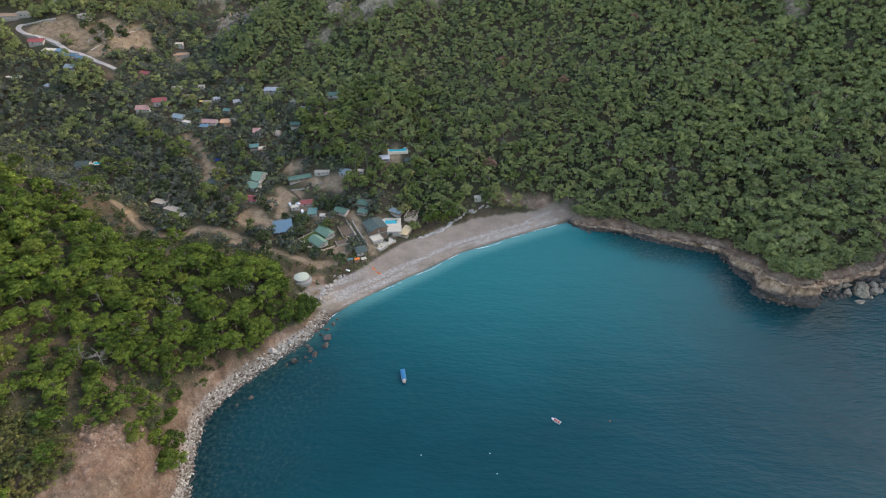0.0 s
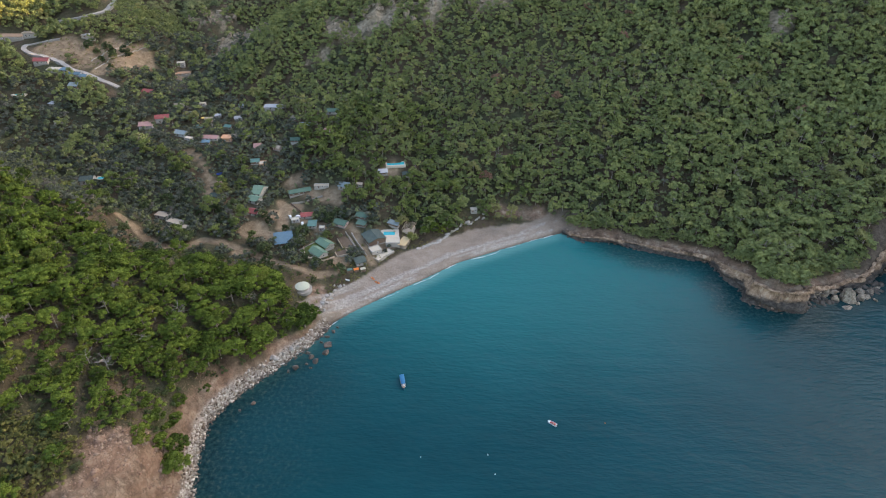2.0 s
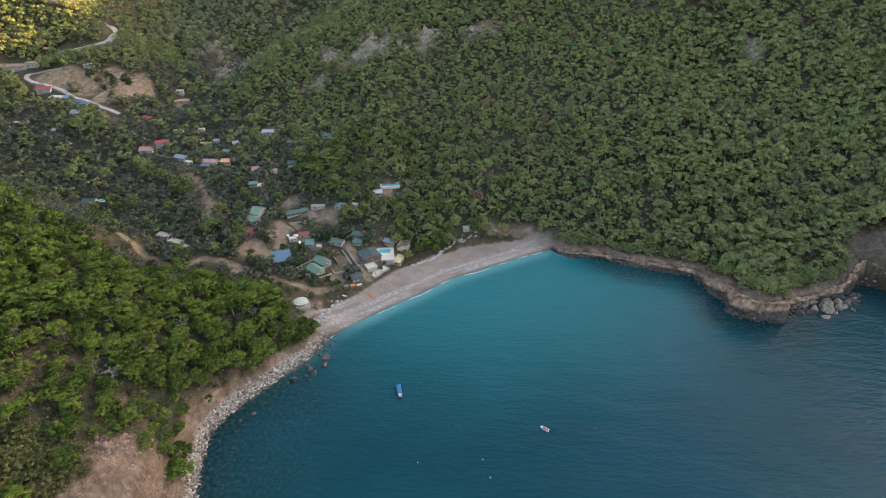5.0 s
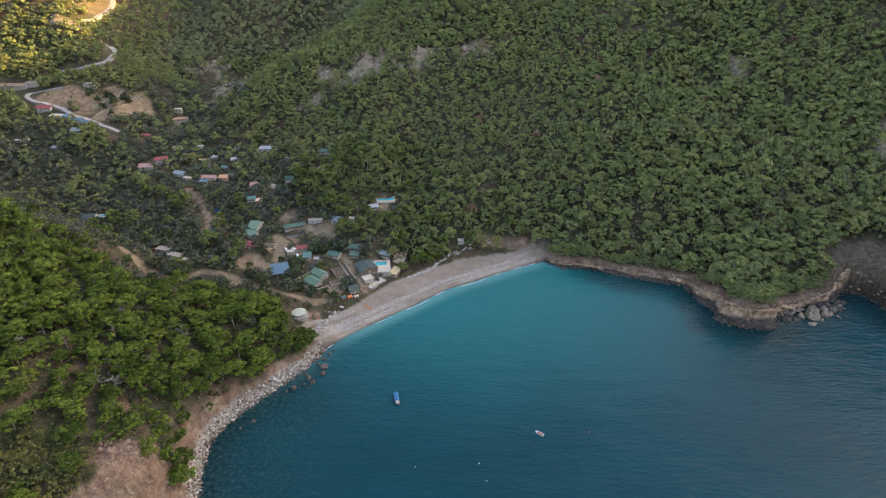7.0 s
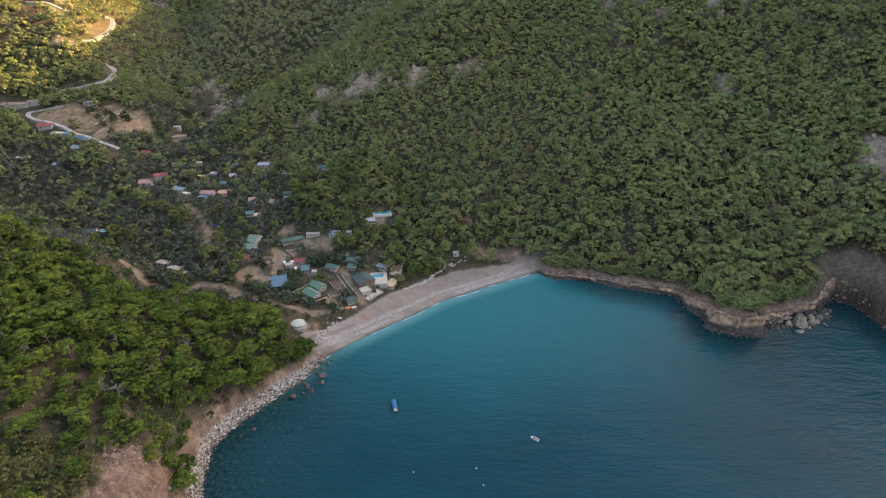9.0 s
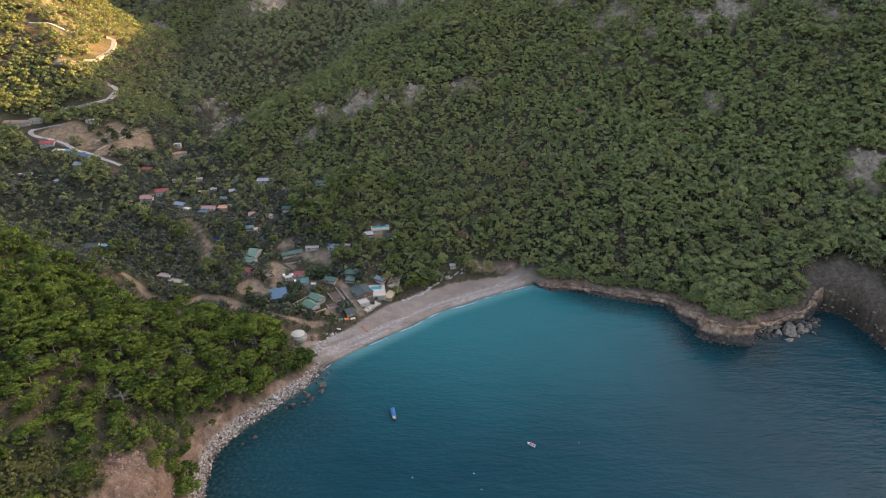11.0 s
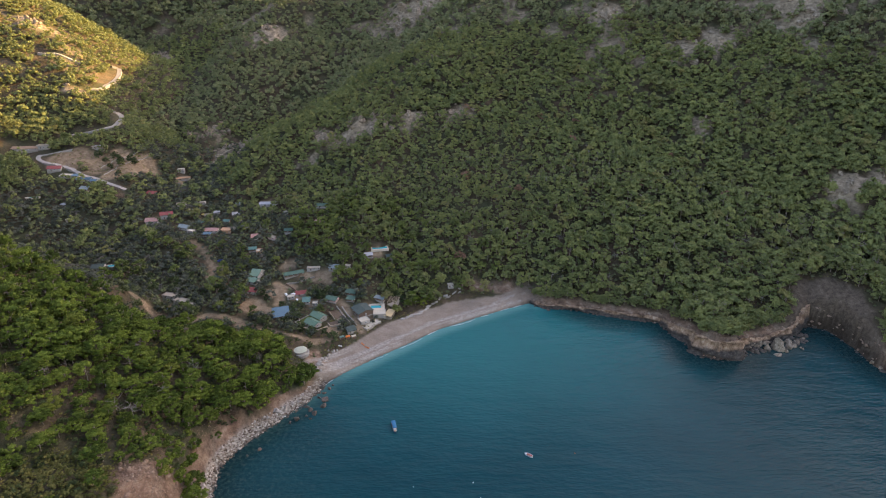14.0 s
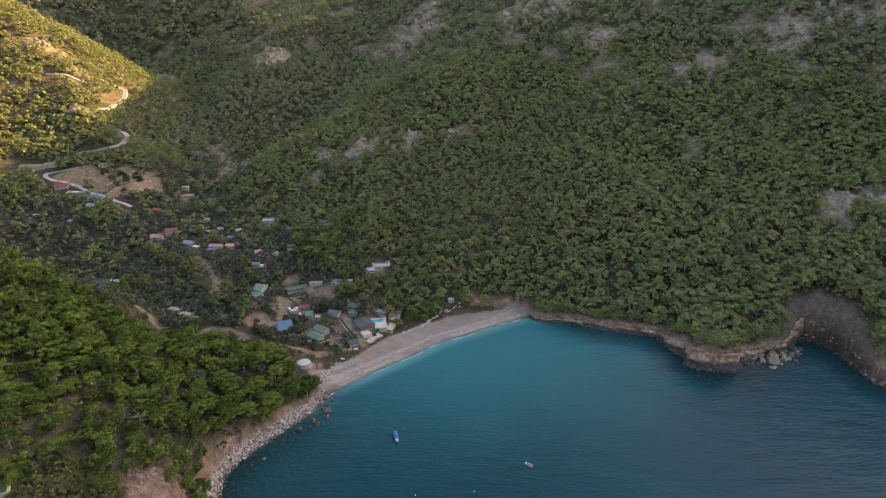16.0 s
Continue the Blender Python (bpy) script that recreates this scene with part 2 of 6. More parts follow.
# ---- the lie of the land ----
def value_noise(x, y, size, seed):
    """Smooth noise from -1 to 1 with lumps of the given size in metres."""
    u, v = x / size + seed * 17.13, y / size - seed * 9.71
    i, j = np.floor(u), np.floor(v)
    f, g = u - i, v - j
    f, g = f * f * (3 - 2 * f), g * g * (3 - 2 * g)

    def corner(a, b):
        h = np.sin(a * 127.1 + b * 311.7 + seed * 74.7) * 43758.5453
        return (h - np.floor(h)) * 2 - 1

    low = corner(i, j) * (1 - f) + corner(i + 1, j) * f
    high = corner(i, j + 1) * (1 - f) + corner(i + 1, j + 1) * f
    return low * (1 - g) + high * g


def fractal(x, y, size, seed, octaves=4):
    return sum(value_noise(x, y, size / 2**k, seed + k) / 2**k for k in range(octaves)) / 1.6


def ramp(v, a, b):
    t = np.clip((v - a) / (b - a), 0, 1)
    return t * t * (3 - 2 * t)


def along(x, y, line):
    """Distance to a polyline, and the polyline's third and fourth values at the nearest place."""
    best, vals = np.full(np.shape(x), 1e9), [np.zeros(np.shape(x)) for _ in line[0][2:]]
    for p, q in zip(line, line[1:]):
        dx, dy = q[0] - p[0], q[1] - p[1]
        t = np.clip(((x - p[0]) * dx + (y - p[1]) * dy) / (dx * dx + dy * dy), 0, 1)
        d = np.hypot(x - p[0] - t * dx, y - p[1] - t * dy)
        near = d < best
        best = np.where(near, d, best)
        vals = [np.where(near, a + t * (b - a), old) for old, a, b in zip(vals, p[2:], q[2:])]
    return best, vals


# waterline from the near left round the bay to the far right: x, y, height of the bluff
COAST = [(-1500, -900, 30), (-420, -300, 30), (-190, -40, 30), (-128, 100, 26), (-124, 167, 24), (-131, 192, 20), (-133, 213, 13), (-126, 229, 9),
         (-116, 244, 7), (-104, 259, 6), (-92, 275, 5), (-82, 297, 2), (-68, 311, 0), (-48, 329, 0), (-25, 348, 0), (2, 372, 0),
         (33, 390, 0), (65, 408, 0), (86, 419, 2), (100, 409, 3.5), (127, 406, 4), (147, 398, 4), (174, 389, 4.5), (196, 383, 5),
         (200, 363, 8), (208, 350, 12), (204, 337, 15), (221, 327, 15), (241, 328, 15), (247, 341, 9), (268, 350, 5), (300, 362, 8), (322, 378, 20),
         (336, 372, 26), (342, 343, 22), (341, 318, 14), (352, 300, 16), (420, 268, 25), (620, 230, 40), (1600, -100, 60)]
VILLAGE = [(-45, 385, 4), (-90, 385, 8), (-130, 390, 12), (-172, 445, 18), (-225, 520, 32), (-300, 560, 40), (-335, 650, 50), (-300, 770, 58)]
SIDE = [(-130, 390, 12), (-215, 395, 17), (-312, 430, 25), (-372, 470, 28), (-450, 540, 46), (-520, 640, 66), (-560, 700, 85)]
GORGE = [(-335, 650, 50), (-350, 760, 60), (-400, 900, 85), (-480, 1080, 115), (-600, 1240, 138), (-760, 1340, 165), (-950, 1450, 220), (-1400, 1650, 400)]
GULLY = [(-300, 770, 58), (-215, 880, 85), (-190, 1000, 130), (-215, 1150, 190), (-200, 1400, 300), (-100, 1800, 480)]


PLAIN = [(-1500, -900), (-130, 100), (-100, 285), (80, 415), (200, 388), (342, 345), (620, 230), (1600, -100)]


def shore(x, y):
    """Signed distance to the waterline, positive on land, and the bluff's height there."""
    d, (bluff,) = along(x, y, COAST)
    ring = [(p[0], p[1]) for p in COAST] + [(1600, 3000), (-1500, 3000)]
    inside = np.zeros(np.shape(x), bool)
    for (ax, ay), (bx, by) in zip(ring, ring[1:] + ring[:1]):
        inside ^= ((ay > y) != (by > y)) & (x < (bx - ax) * (y - ay) / (by - ay + 1e-9) + ax)
    return np.where(inside, d, -d), bluff


def strand(x):
    """Width of the shingle beach."""
    return 34 - 12 * ramp(x, 0, 70) - 10 * ramp(-x, 50, 78)


def land(x, y):
    """Height of the bare ground in metres above the sea."""
    x, y = np.asarray(x, float), np.asarray(y, float)
    x0, y0 = x, y
    d, bluff = shore(x, y)
    d = d + 1.5 * fractal(x, y, 14, 3) * ramp(bluff, 1, 6)
    e, _ = along(x, y, PLAIN)
    d = d + (e - d) * ramp(d, 35, 90)
    spur = ramp(-x, 60, 110) * (1 - ramp(y, 380, 460))
    inland = ramp(d, 30, 170) * (1 - spur)
    x, y = x + 34 * inland * fractal(x, y, 130, 5, 3), y + 34 * inland * fractal(x, y, 130, 9, 3)
    d = d + inland * 26 * fractal(x, y, 110, 13, 3)
    left = ramp(-x, 60, 120) * ramp(-y, -400, -320)
    up = np.maximum(d, 0)
    steep = np.where(x < 0, 5 + bluff * 0.9, 1.6 + bluff * 0.2)
    rocky = (bluff + (8 - bluff) * ramp(up, 25, 90)) * ramp(up, 0.6, steep)
    hill = np.where(up < 48, 0.52 * up, 25 + 0.42 * (up - 48))
    slope = np.where(up < 260, 0.40 * up, 104 + 0.52 * (up - 260))
    wide = strand(x)
    beach = 0.085 * np.minimum(up, wide) + 0.42 * np.maximum(up - wide, 0)
    open_ = (1 - ramp(bluff, 0, 3)) * (1 - ramp(up, 50, 120))
    z = rocky + (left * hill + (1 - left) * slope) * (1 - open_) + beach * open_
    for line, s1, s2 in ((VILLAGE, 0.16, 0.44), (SIDE, 0.14, 0.66), (GORGE, 0.36, 0.66), (GULLY, 0.34, 0.56)):
        v = np.full(np.shape(x), 1e9)
        for leg in zip(line, line[1:]):
            e, (floor,) = along(x, y, leg)
            if line is SIDE:
                (ax, ay, _), (bx, by, _) = leg
                south = ramp((bx - ax) * (y - ay) - (by - ay) * (x - ax), 0, 400) * ramp(-x, 105, 150) * (x > -380)
                west = ramp(-x, 228, 262)
                back = west * 0.9 * np.maximum(e - 12, 0) + (1 - west) * (0.05 * np.minimum(e, 46) + 0.8 * np.maximum(e - 46, 0))
                floor = floor + south * (back - np.where(e < 40, s1 * e, 40 * s1 + s2 * (e - 40)))
            v = np.minimum(v, floor + np.where(e < 40, s1 * e, 40 * s1 + s2 * (e - 40)) + 0.00024 * np.maximum(e - 200, 0) ** 2)
        k = 7.0 + 9.0 * ramp(d, 60, 200) * (1 - spur)
        m = np.minimum(z, v)
        z = m - k * np.log(np.exp(-(z - m) / k) + np.exp(-(v - m) / k))
    far = ramp(d, 20, 160)
    rough = 1 - ramp(np.hypot((x + 144) / 28, (y - 150) / 40), 0.85, 1.2)
    z = z + rough * ramp(up, 4, 9) * (4.4 * np.abs(fractal(x, y, 15, 25, 3)) + 2.0 * np.abs(fractal(x, y, 5, 27, 2)) - 1.4)
    z = z + ramp(bluff, 4, 12) * ramp(up, 3, 9) * (1 - ramp(up, 30, 50)) * 2.2 * fractal(x, y, 11, 23, 3)
    z = z + far * (9 * fractal(x, y, 150, 11) + 4 * fractal(x, y, 50, 17, 3)) + ramp(d, 6, 30) * 0.8 * fractal(x, y, 16, 21, 2)
    # broken ledges of the landslip
    bent = z + 3.0 * fractal(x, y, 13, 63, 3)
    ledge = (np.floor(bent / 2.8) + ramp(bent / 2.8 - np.floor(bent / 2.8), 0.6, 1.0)) * 2.8 - bent
    z = z + 1.0 * rough * ramp(up, 4, 9) * ledge
    # stepped terraces on the far hill
    t = (1 - ramp(np.hypot((x - -415) / 62, (y - 650) / 30), 0.75, 1.0))
    tread = np.floor(z / 3.2) * 3.2 + 3.2 * ramp(z / 3.2 - np.floor(z / 3.2), 0.72, 1.0)
    z = z + t * (tread - z)
    # the long crest that hides the low morning sun
    s = 0.883 * x0 + 0.469 * y0
    z = np.minimum(z, 137 + 0.325 * s + 900 * (1 - ramp(s, 150, 300)))
    q = -0.469 * x0 + 0.883 * y0
    z = np.maximum(z, 527 + 70 * (1 - ramp(q, 730, 800)) + 90 * ramp(q, 1320, 1390) - 1.6 * np.abs(s - 1180))
    for cx, cy, r, level in PADS:
        z = z + (level - z) * (1 - ramp(np.hypot(x0 - cx, y0 - cy), 0.75 * r, 1.25 * r))
    under = np.maximum(d * 0.35, -25)
    for cx, cy, r, st in CRAGS:
        e = np.hypot(x0 - cx, (y0 - cy) * st) / r
        if e.size and e.min() > 1.0:
            continue
        z = z + (1 - ramp(e, 0.4, 1.0)) * (8 * np.abs(fractal(x0, y0, 22, 43, 3)) + 0.10 * r)
    return np.where(d > 0, np.maximum(z, 0.05 * up), under)


def steps(*runs):
    """Grid lines: runs of (from, to, spacing)."""
    out = []
    for a, b, s in runs:
        out += list(np.arange(a, b, s))
    return np.array(out)


LIE = {}


def lie(x, y):
    """Height of the ground sheet at a place."""
    xs, ys, z = LIE["xs"], LIE["ys"], LIE["z"]
    x, y = np.asarray(x, float), np.asarray(y, float)
    i = np.clip(np.searchsorted(xs, x) - 1, 0, len(xs) - 2)
    j = np.clip(np.searchsorted(ys, y) - 1, 0, len(ys) - 2)
    u, v = np.clip((x - xs[i]) / (xs[i + 1] - xs[i]), 0, 1), np.clip((y - ys[j]) / (ys[j + 1] - ys[j]), 0, 1)
    return (z[j, i] * (1 - u) + z[j, i + 1] * u) * (1 - v) + (z[j + 1, i] * (1 - u) + z[j + 1, i + 1] * u) * v


def sheet(name, xs, ys, height, fields, material):
    """A height field as one mesh; fields: name to values at its corners."""
    X, Y = np.meshgrid(xs, ys)
    x, y = X.ravel(), Y.ravel()
    z = height(x, y)
    nx, ny = len(xs), len(ys)
    a = (np.arange(ny - 1)[:, None] * nx + np.arange(nx - 1)).ravel()
    quads = np.stack([a, a + 1, a + nx + 1, a + nx], 1)
    me = mesh_of(name, np.stack([x, y, z], 1), quads)
    if height is land:
        LIE.update(xs=xs, ys=ys, z=z.reshape(ny, nx))
    for key, value in fields(x, y, z).items():
        me.attributes.new(key, "FLOAT", "POINT").data.foreach_set("value", np.asarray(value, np.float32))
    me.materials.append(material)
    me.polygons.foreach_set("use_smooth", np.ones(len(quads), bool))
    return new(name, me)


def mesh_of(name, verts, faces):
    """A mesh from arrays of corners and of faces with one number of corners each."""
    me = bpy.data.meshes.new(name)
    n, k = faces.shape
    me.vertices.add(len(verts))
    me.vertices.foreach_set("co", np.asarray(verts, np.float32).ravel())
    me.loops.add(n * k)
    me.loops.foreach_set("vertex_index", faces.astype(np.int32).ravel())
    me.polygons.add(n)
    me.polygons.foreach_set("loop_start", np.arange(0, n * k, k, dtype=np.int32))
    me.update(calc_edges=True)
    return me


def ground_fields(x, y, z):
    d, bluff = shore(x, y)
    wob = fractal(x, y, 14, 31)
    sand = 1 - ramp(bluff, 0.5, 3.5)
    beach = sand * (1 - ramp(d + 3 * wob, strand(x) - 0.8, strand(x) + 0.8))
    rise = np.hypot(lie(x + 2, y) - lie(x - 2, y), lie(x, y + 2) - lie(x, y - 2)) / 4
    left = ramp(-x, 75, 95)
    pebble = left * ramp(bluff, 1, 4) * (1 - ramp(d + 2 * wob, 3.5, 6))
    run = value_noise((0.77 * x + 0.64 * y) / 9, d, 3.2, 77) + 0.5 * value_noise((0.77 * x + 0.64 * y) / 4, d, 1.3, 78)
    pebble = np.maximum(pebble, sand * np.maximum(ramp(run + 0.22, 0.1, 0.4) * ramp(d, 3.0, 4.0) * (1 - ramp(d, 7.5, 9)), ramp(run + 0.16, 0.1, 0.4) * ramp(d, 9.5, 10.5) * (1 - ramp(d, 13, 17))) * 0.95)
    pebble = np.maximum(pebble, 0.9 * beach * ramp(-x + 5 * wob, 58, 78) * ramp(run + 0.55, 0.0, 0.6))
    scarp = ramp(bluff, 1, 4) * (1 - ramp(d + 4 * wob, 5 + 0.26 * bluff, 8 + 0.36 * bluff) * left - (1 - left) * ramp(d + 2 * wob, 3, 5 + 0.1 * bluff)) * ramp(rise + 0.3 * wob, 0.25, 0.55)
    scarp = np.maximum(scarp, ramp(bluff, 1, 4) * (1 - ramp(d + 2 * wob, 5.5 + 0.12 * bluff, 8.5 + 0.16 * bluff)) * (1 - left))
    scarp = np.maximum(scarp, slip(x, y))
    scarp = np.maximum(scarp, bank(x, y))
    scarp = np.maximum(scarp, 1 - ramp(np.hypot((x - 331) / 28, (y - 369) / 36) + 0.16 * wob, 0.9, 1.06))
    scarp = np.maximum(scarp, 1 - ramp(np.hypot((x + 95) / 6, (y - 315) / 15) + 0.3 * wob, 0.8, 1.1))
    scarp = np.clip(scarp, 0, 1)
    crag = np.zeros_like(x)
    for cx, cy, r, s in CRAGS:
        e = np.hypot(x - cx, (y - cy) * s) / r + 0.8 * fractal(x, y, 30, 41) + 0.5 * fractal(x, y, 9, 47)
        crag = np.maximum(crag, 1 - ramp(e, 0.45, 0.8))
    high = lie(x, y)
    crag = np.maximum(crag, 0.75 * ramp(high, 110, 210) * ramp(fractal(x, y, 46, 49, 4), 0.12, 0.5))
    bare = bare_ground(x, y)
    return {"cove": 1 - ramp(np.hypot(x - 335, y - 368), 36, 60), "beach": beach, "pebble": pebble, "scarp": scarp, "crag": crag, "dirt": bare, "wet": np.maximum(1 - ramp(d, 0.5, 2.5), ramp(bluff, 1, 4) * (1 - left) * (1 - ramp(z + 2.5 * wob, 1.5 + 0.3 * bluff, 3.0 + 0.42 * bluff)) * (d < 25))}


def bank(x, y):
    """The bare earth bank at the east end of the beach."""
    e, _ = along(x, y, [(28, 436), (50, 440), (68, 435), (84, 424), (104, 415)])
    return 1 - ramp(e + 2.5 * fractal(x, y, 12, 59), 3.5, 6.0)


def slip(x, y):
    """The bare red landslip above the near shore."""
    e = np.hypot((x + 142) / 24, (y - 150) / 38) + 0.3 * fractal(x, y, 18, 57)
    return 1 - ramp(e, 0.82, 0.98)


def bare_ground(x, y):
    out = np.zeros_like(np.asarray(x, float))
    wob = fractal(x, y, 18, 51)
    for line, width in TRACKS:
        e, _ = along(x, y, line)
        out = np.maximum(out, 1 - ramp(e + 1.5 * wob, width * 0.5, width * 0.5 + 2.5))
    for cx, cy, r in YARDS:
        e = np.hypot(x - cx, y - cy) / r + 0.45 * wob
        out = np.maximum(out, 1 - ramp(e, 0.75, 1.05))
    return out


def water_fields(x, y, z):
    d, bluff = shore(x, y)
    off = np.maximum(-d, 0)
    sandy = (1 - ramp(np.hypot(x - 10, y - 370), 70, 150)) * (1 - ramp(x, 80, 110))
    left = (1 - ramp(off, 0, 14)) * 0.5 * ramp(-x, 40, 90) * ramp(y, 222, 245)
    stony = (1 - ramp(off + 5 * fractal(x, y, 18, 111), 7, 22)) * ramp(-x, 60, 90) * (1 - 0.6 * ramp(y, 250, 285))
    stony = np.maximum(stony, 0.9 * (1 - ramp(off + 9 * fractal(x, y, 26, 113), 8, 34)) * ramp(x, 88, 130))
    stony = np.maximum(stony, 0.6 * (1 - ramp(off + 22 * fractal(x, y, 40, 115), 15, 80)) * ramp(-x, 30, 80) * (1 - ramp(y, 235, 290)))
    shoal = np.maximum((1 - ramp(off, 0, 13)) * sandy, left)
    bay = (1 - ramp(np.hypot((x - 30) * 0.8, y - 395), 30, 200)) * 0.72
    return {"shoal": shoal * 0.8, "bay": bay, "mid": ramp(off, 8, 30), "stony": stony}


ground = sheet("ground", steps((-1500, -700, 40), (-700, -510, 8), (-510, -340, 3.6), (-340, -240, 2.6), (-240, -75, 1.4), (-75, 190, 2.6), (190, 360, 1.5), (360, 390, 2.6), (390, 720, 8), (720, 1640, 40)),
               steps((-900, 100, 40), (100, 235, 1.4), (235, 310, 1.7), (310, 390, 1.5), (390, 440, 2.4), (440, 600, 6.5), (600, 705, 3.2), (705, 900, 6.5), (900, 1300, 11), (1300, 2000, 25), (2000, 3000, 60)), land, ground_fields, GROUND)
tagged(ground, "forested slopes with bare earth, shingle beach and rock", "ground", kind="structure")
sea = sheet("water", steps((-4000, -300, 300), (-300, 500, 5), (500, 4001, 300)), steps((-4000, 0, 300), (0, 440, 5)), lambda x, y: 0 * x, water_fields, SEA)
tagged(sea, "calm teal sea water of a small bay", "water", kind="structure")


def roadway(line, width):
    """A concrete hill road: a slab with kerb-high edges that follows the slope, smoothed along its bends."""
    pts = [Vector(p) for p in line]
    path = []
    for k in range(len(pts) - 1):
        a, b, c, d = pts[max(k - 1, 0)], pts[k], pts[k + 1], pts[min(k + 2, len(pts) - 1)]
        for n in range(8):
            t = n / 8
            path.append(0.5 * ((2 * b) + (c - a) * t + (2 * a - 5 * b + 4 * c - d) * t * t + (3 * b - a - 3 * c + d) * t**3))
    path.append(pts[-1])
    verts, faces = [], []
    for k, p in enumerate(path):
        way = (path[min(k + 1, len(path) - 1)] - path[max(k - 1, 0)]).normalized()
        side = Vector((-way.y, way.x)) * width / 2
        edge = [p + side, p - side]
        top = max(float(lie(q.x, q.y)) for q in edge + [p]) + 0.35
        verts += [(edge[0].x, edge[0].y, top), (edge[1].x, edge[1].y, top), (edge[1].x, edge[1].y, top - 4), (edge[0].x, edge[0].y, top - 4)]
        if k:
            i = 4 * k
            faces += [(i - 4, i - 3, i + 1, i), (i - 3, i - 2, i + 2, i + 1), (i - 2, i - 1, i + 3, i + 2), (i - 1, i - 4, i, i + 3)]
    me = mesh_of("road", np.array(verts), np.array(faces))
    me.shade_flat()
    me.materials.append(CONCRETE)
    tagged(new("road", me), "pale concrete road winding up the hillside", "road", kind="structure")


for line, width in ROADS:
    roadway(line, width)

# ---- trees ----
rng = np.random.default_rng(7)
PHI = (1 + 5**0.5) / 2
ICO = np.array([(-1, PHI, 0), (1, PHI, 0), (-1, -PHI, 0), (1, -PHI, 0), (0, -1, PHI), (0, 1, PHI), (0, -1, -PHI), (0, 1, -PHI), (PHI, 0, -1), (PHI, 0, 1), (-PHI, 0, -1), (-PHI, 0, 1)]) / (1 + PHI**2) ** 0.5
ICO_F = np.array([(0, 11, 5), (0, 5, 1), (0, 1, 7), (0, 7, 10), (0, 10, 11), (1, 5, 9), (5, 11, 4), (11, 10, 2), (10, 7, 6), (7, 1, 8), (3, 9, 4), (3, 4, 2), (3, 2, 6), (3, 6, 8), (3, 8, 9), (4, 9, 5), (2, 4, 11), (6, 2, 10), (8, 6, 7), (9, 8, 1)])


def turned(v, rz):
    c, s = np.cos(rz), np.sin(rz)
    return np.stack([v[:, 0] * c - v[:, 1] * s, v[:, 0] * s + v[:, 1] * c, v[:, 2]], 1)


def clump(at, size, flat, tufts, leaf):
    """One bough: an uneven cap of needles and many small tufts that stand out of it all round."""
    a = np.arange(6) * 1.0472 + rng.uniform(0, 6.3)
    r = size * rng.uniform(0.55, 0.95, 6)
    rim = np.stack([r * np.cos(a), r * np.sin(a), size * flat * rng.uniform(-0.35, 0.15, 6)], 1)
    core = np.concatenate([rim, [(rng.normal(0, 0.12) * size, rng.normal(0, 0.12) * size, size * flat * 0.72)]]) + at
    verts, faces = [core], [np.array([(k, (k + 1) % 6, 6) for k in range(6)])]
    way = rng.normal(size=(tufts, 3))
    way[:, 2] = np.abs(way[:, 2]) * 0.95 - 0.25
    way /= np.linalg.norm(way, axis=1)[:, None]
    mid = at + way * (1, 1, flat) * size * rng.uniform(0.55, 1.08, (tufts, 1))
    side = np.cross(way, rng.normal(size=(tufts, 3)))
    side /= np.linalg.norm(side, axis=1)[:, None] + 1e-9
    up = np.cross(side, way) + 0.55 * way
    r = leaf * rng.uniform(0.6, 1.4, (tufts, 1))
    verts.append(np.stack([mid - side * r * 0.62 - up * r * 0.35, mid + side * r * 0.62 - up * r * 0.35, mid + up * r * 0.75], 1).reshape(-1, 3))
    faces.append(7 + np.arange(3 * tufts).reshape(-1, 3))
    return np.concatenate(verts), np.concatenate(faces)


def joined(pieces):
    verts, faces, n = [], [], 0
    for v, f in pieces:
        verts.append(v)
        faces.append(f + n)
        n += len(v)
    return np.concatenate(verts), np.concatenate(faces)


def crown(height, radius, boughs, tufts, leaf, flat=0.62, low=0.38, dome=1.0, bough=(0.28, 0.46)):
    """An uneven, gappy crown round a stem that leans a little."""
    out = []
    lean = rng.normal(0, 0.06, 2) * height
    tilt = rng.uniform(0, 6.3)
    for k in range(boughs):
        level = rng.uniform(low, 0.96) if k else 0.93
        wide = radius * (1 - ((level - low) / (1.03 - low)) ** 2.2 * dome) ** 0.5 if k else 0
        a = tilt + k * 2.4 + rng.normal(0, 0.35)
        out_by = wide * rng.uniform(0.45, 1.0)
        at = np.array([lean[0] * level + out_by * np.cos(a), lean[1] * level + out_by * np.sin(a), height * level])
        size = radius * rng.uniform(*bough) * (1.15 - 0.25 * level)
        out.append(clump(at, size, flat * rng.uniform(0.8, 1.2), tufts, leaf))
    return joined(out)


def limb(a, b, r0, r1, sides=5):
    a, b = np.array(a, float), np.array(b, float)
    d = (b - a) / np.linalg.norm(b - a)
    u = np.cross(d, (0.3, 0.9, 0.1))
    u /= np.linalg.norm(u)
    v = np.cross(d, u)
    ang = np.arange(sides) * 2 * np.pi / sides
    ring = np.cos(ang)[:, None] * u + np.sin(ang)[:, None] * v
    verts = np.concatenate([a + ring * r0, b + ring * r1])
    i = np.arange(sides)
    j = (i + 1) % sides
    return verts, np.concatenate([np.stack([i, j, j + sides], 1), np.stack([i, j + sides, i + sides], 1)])


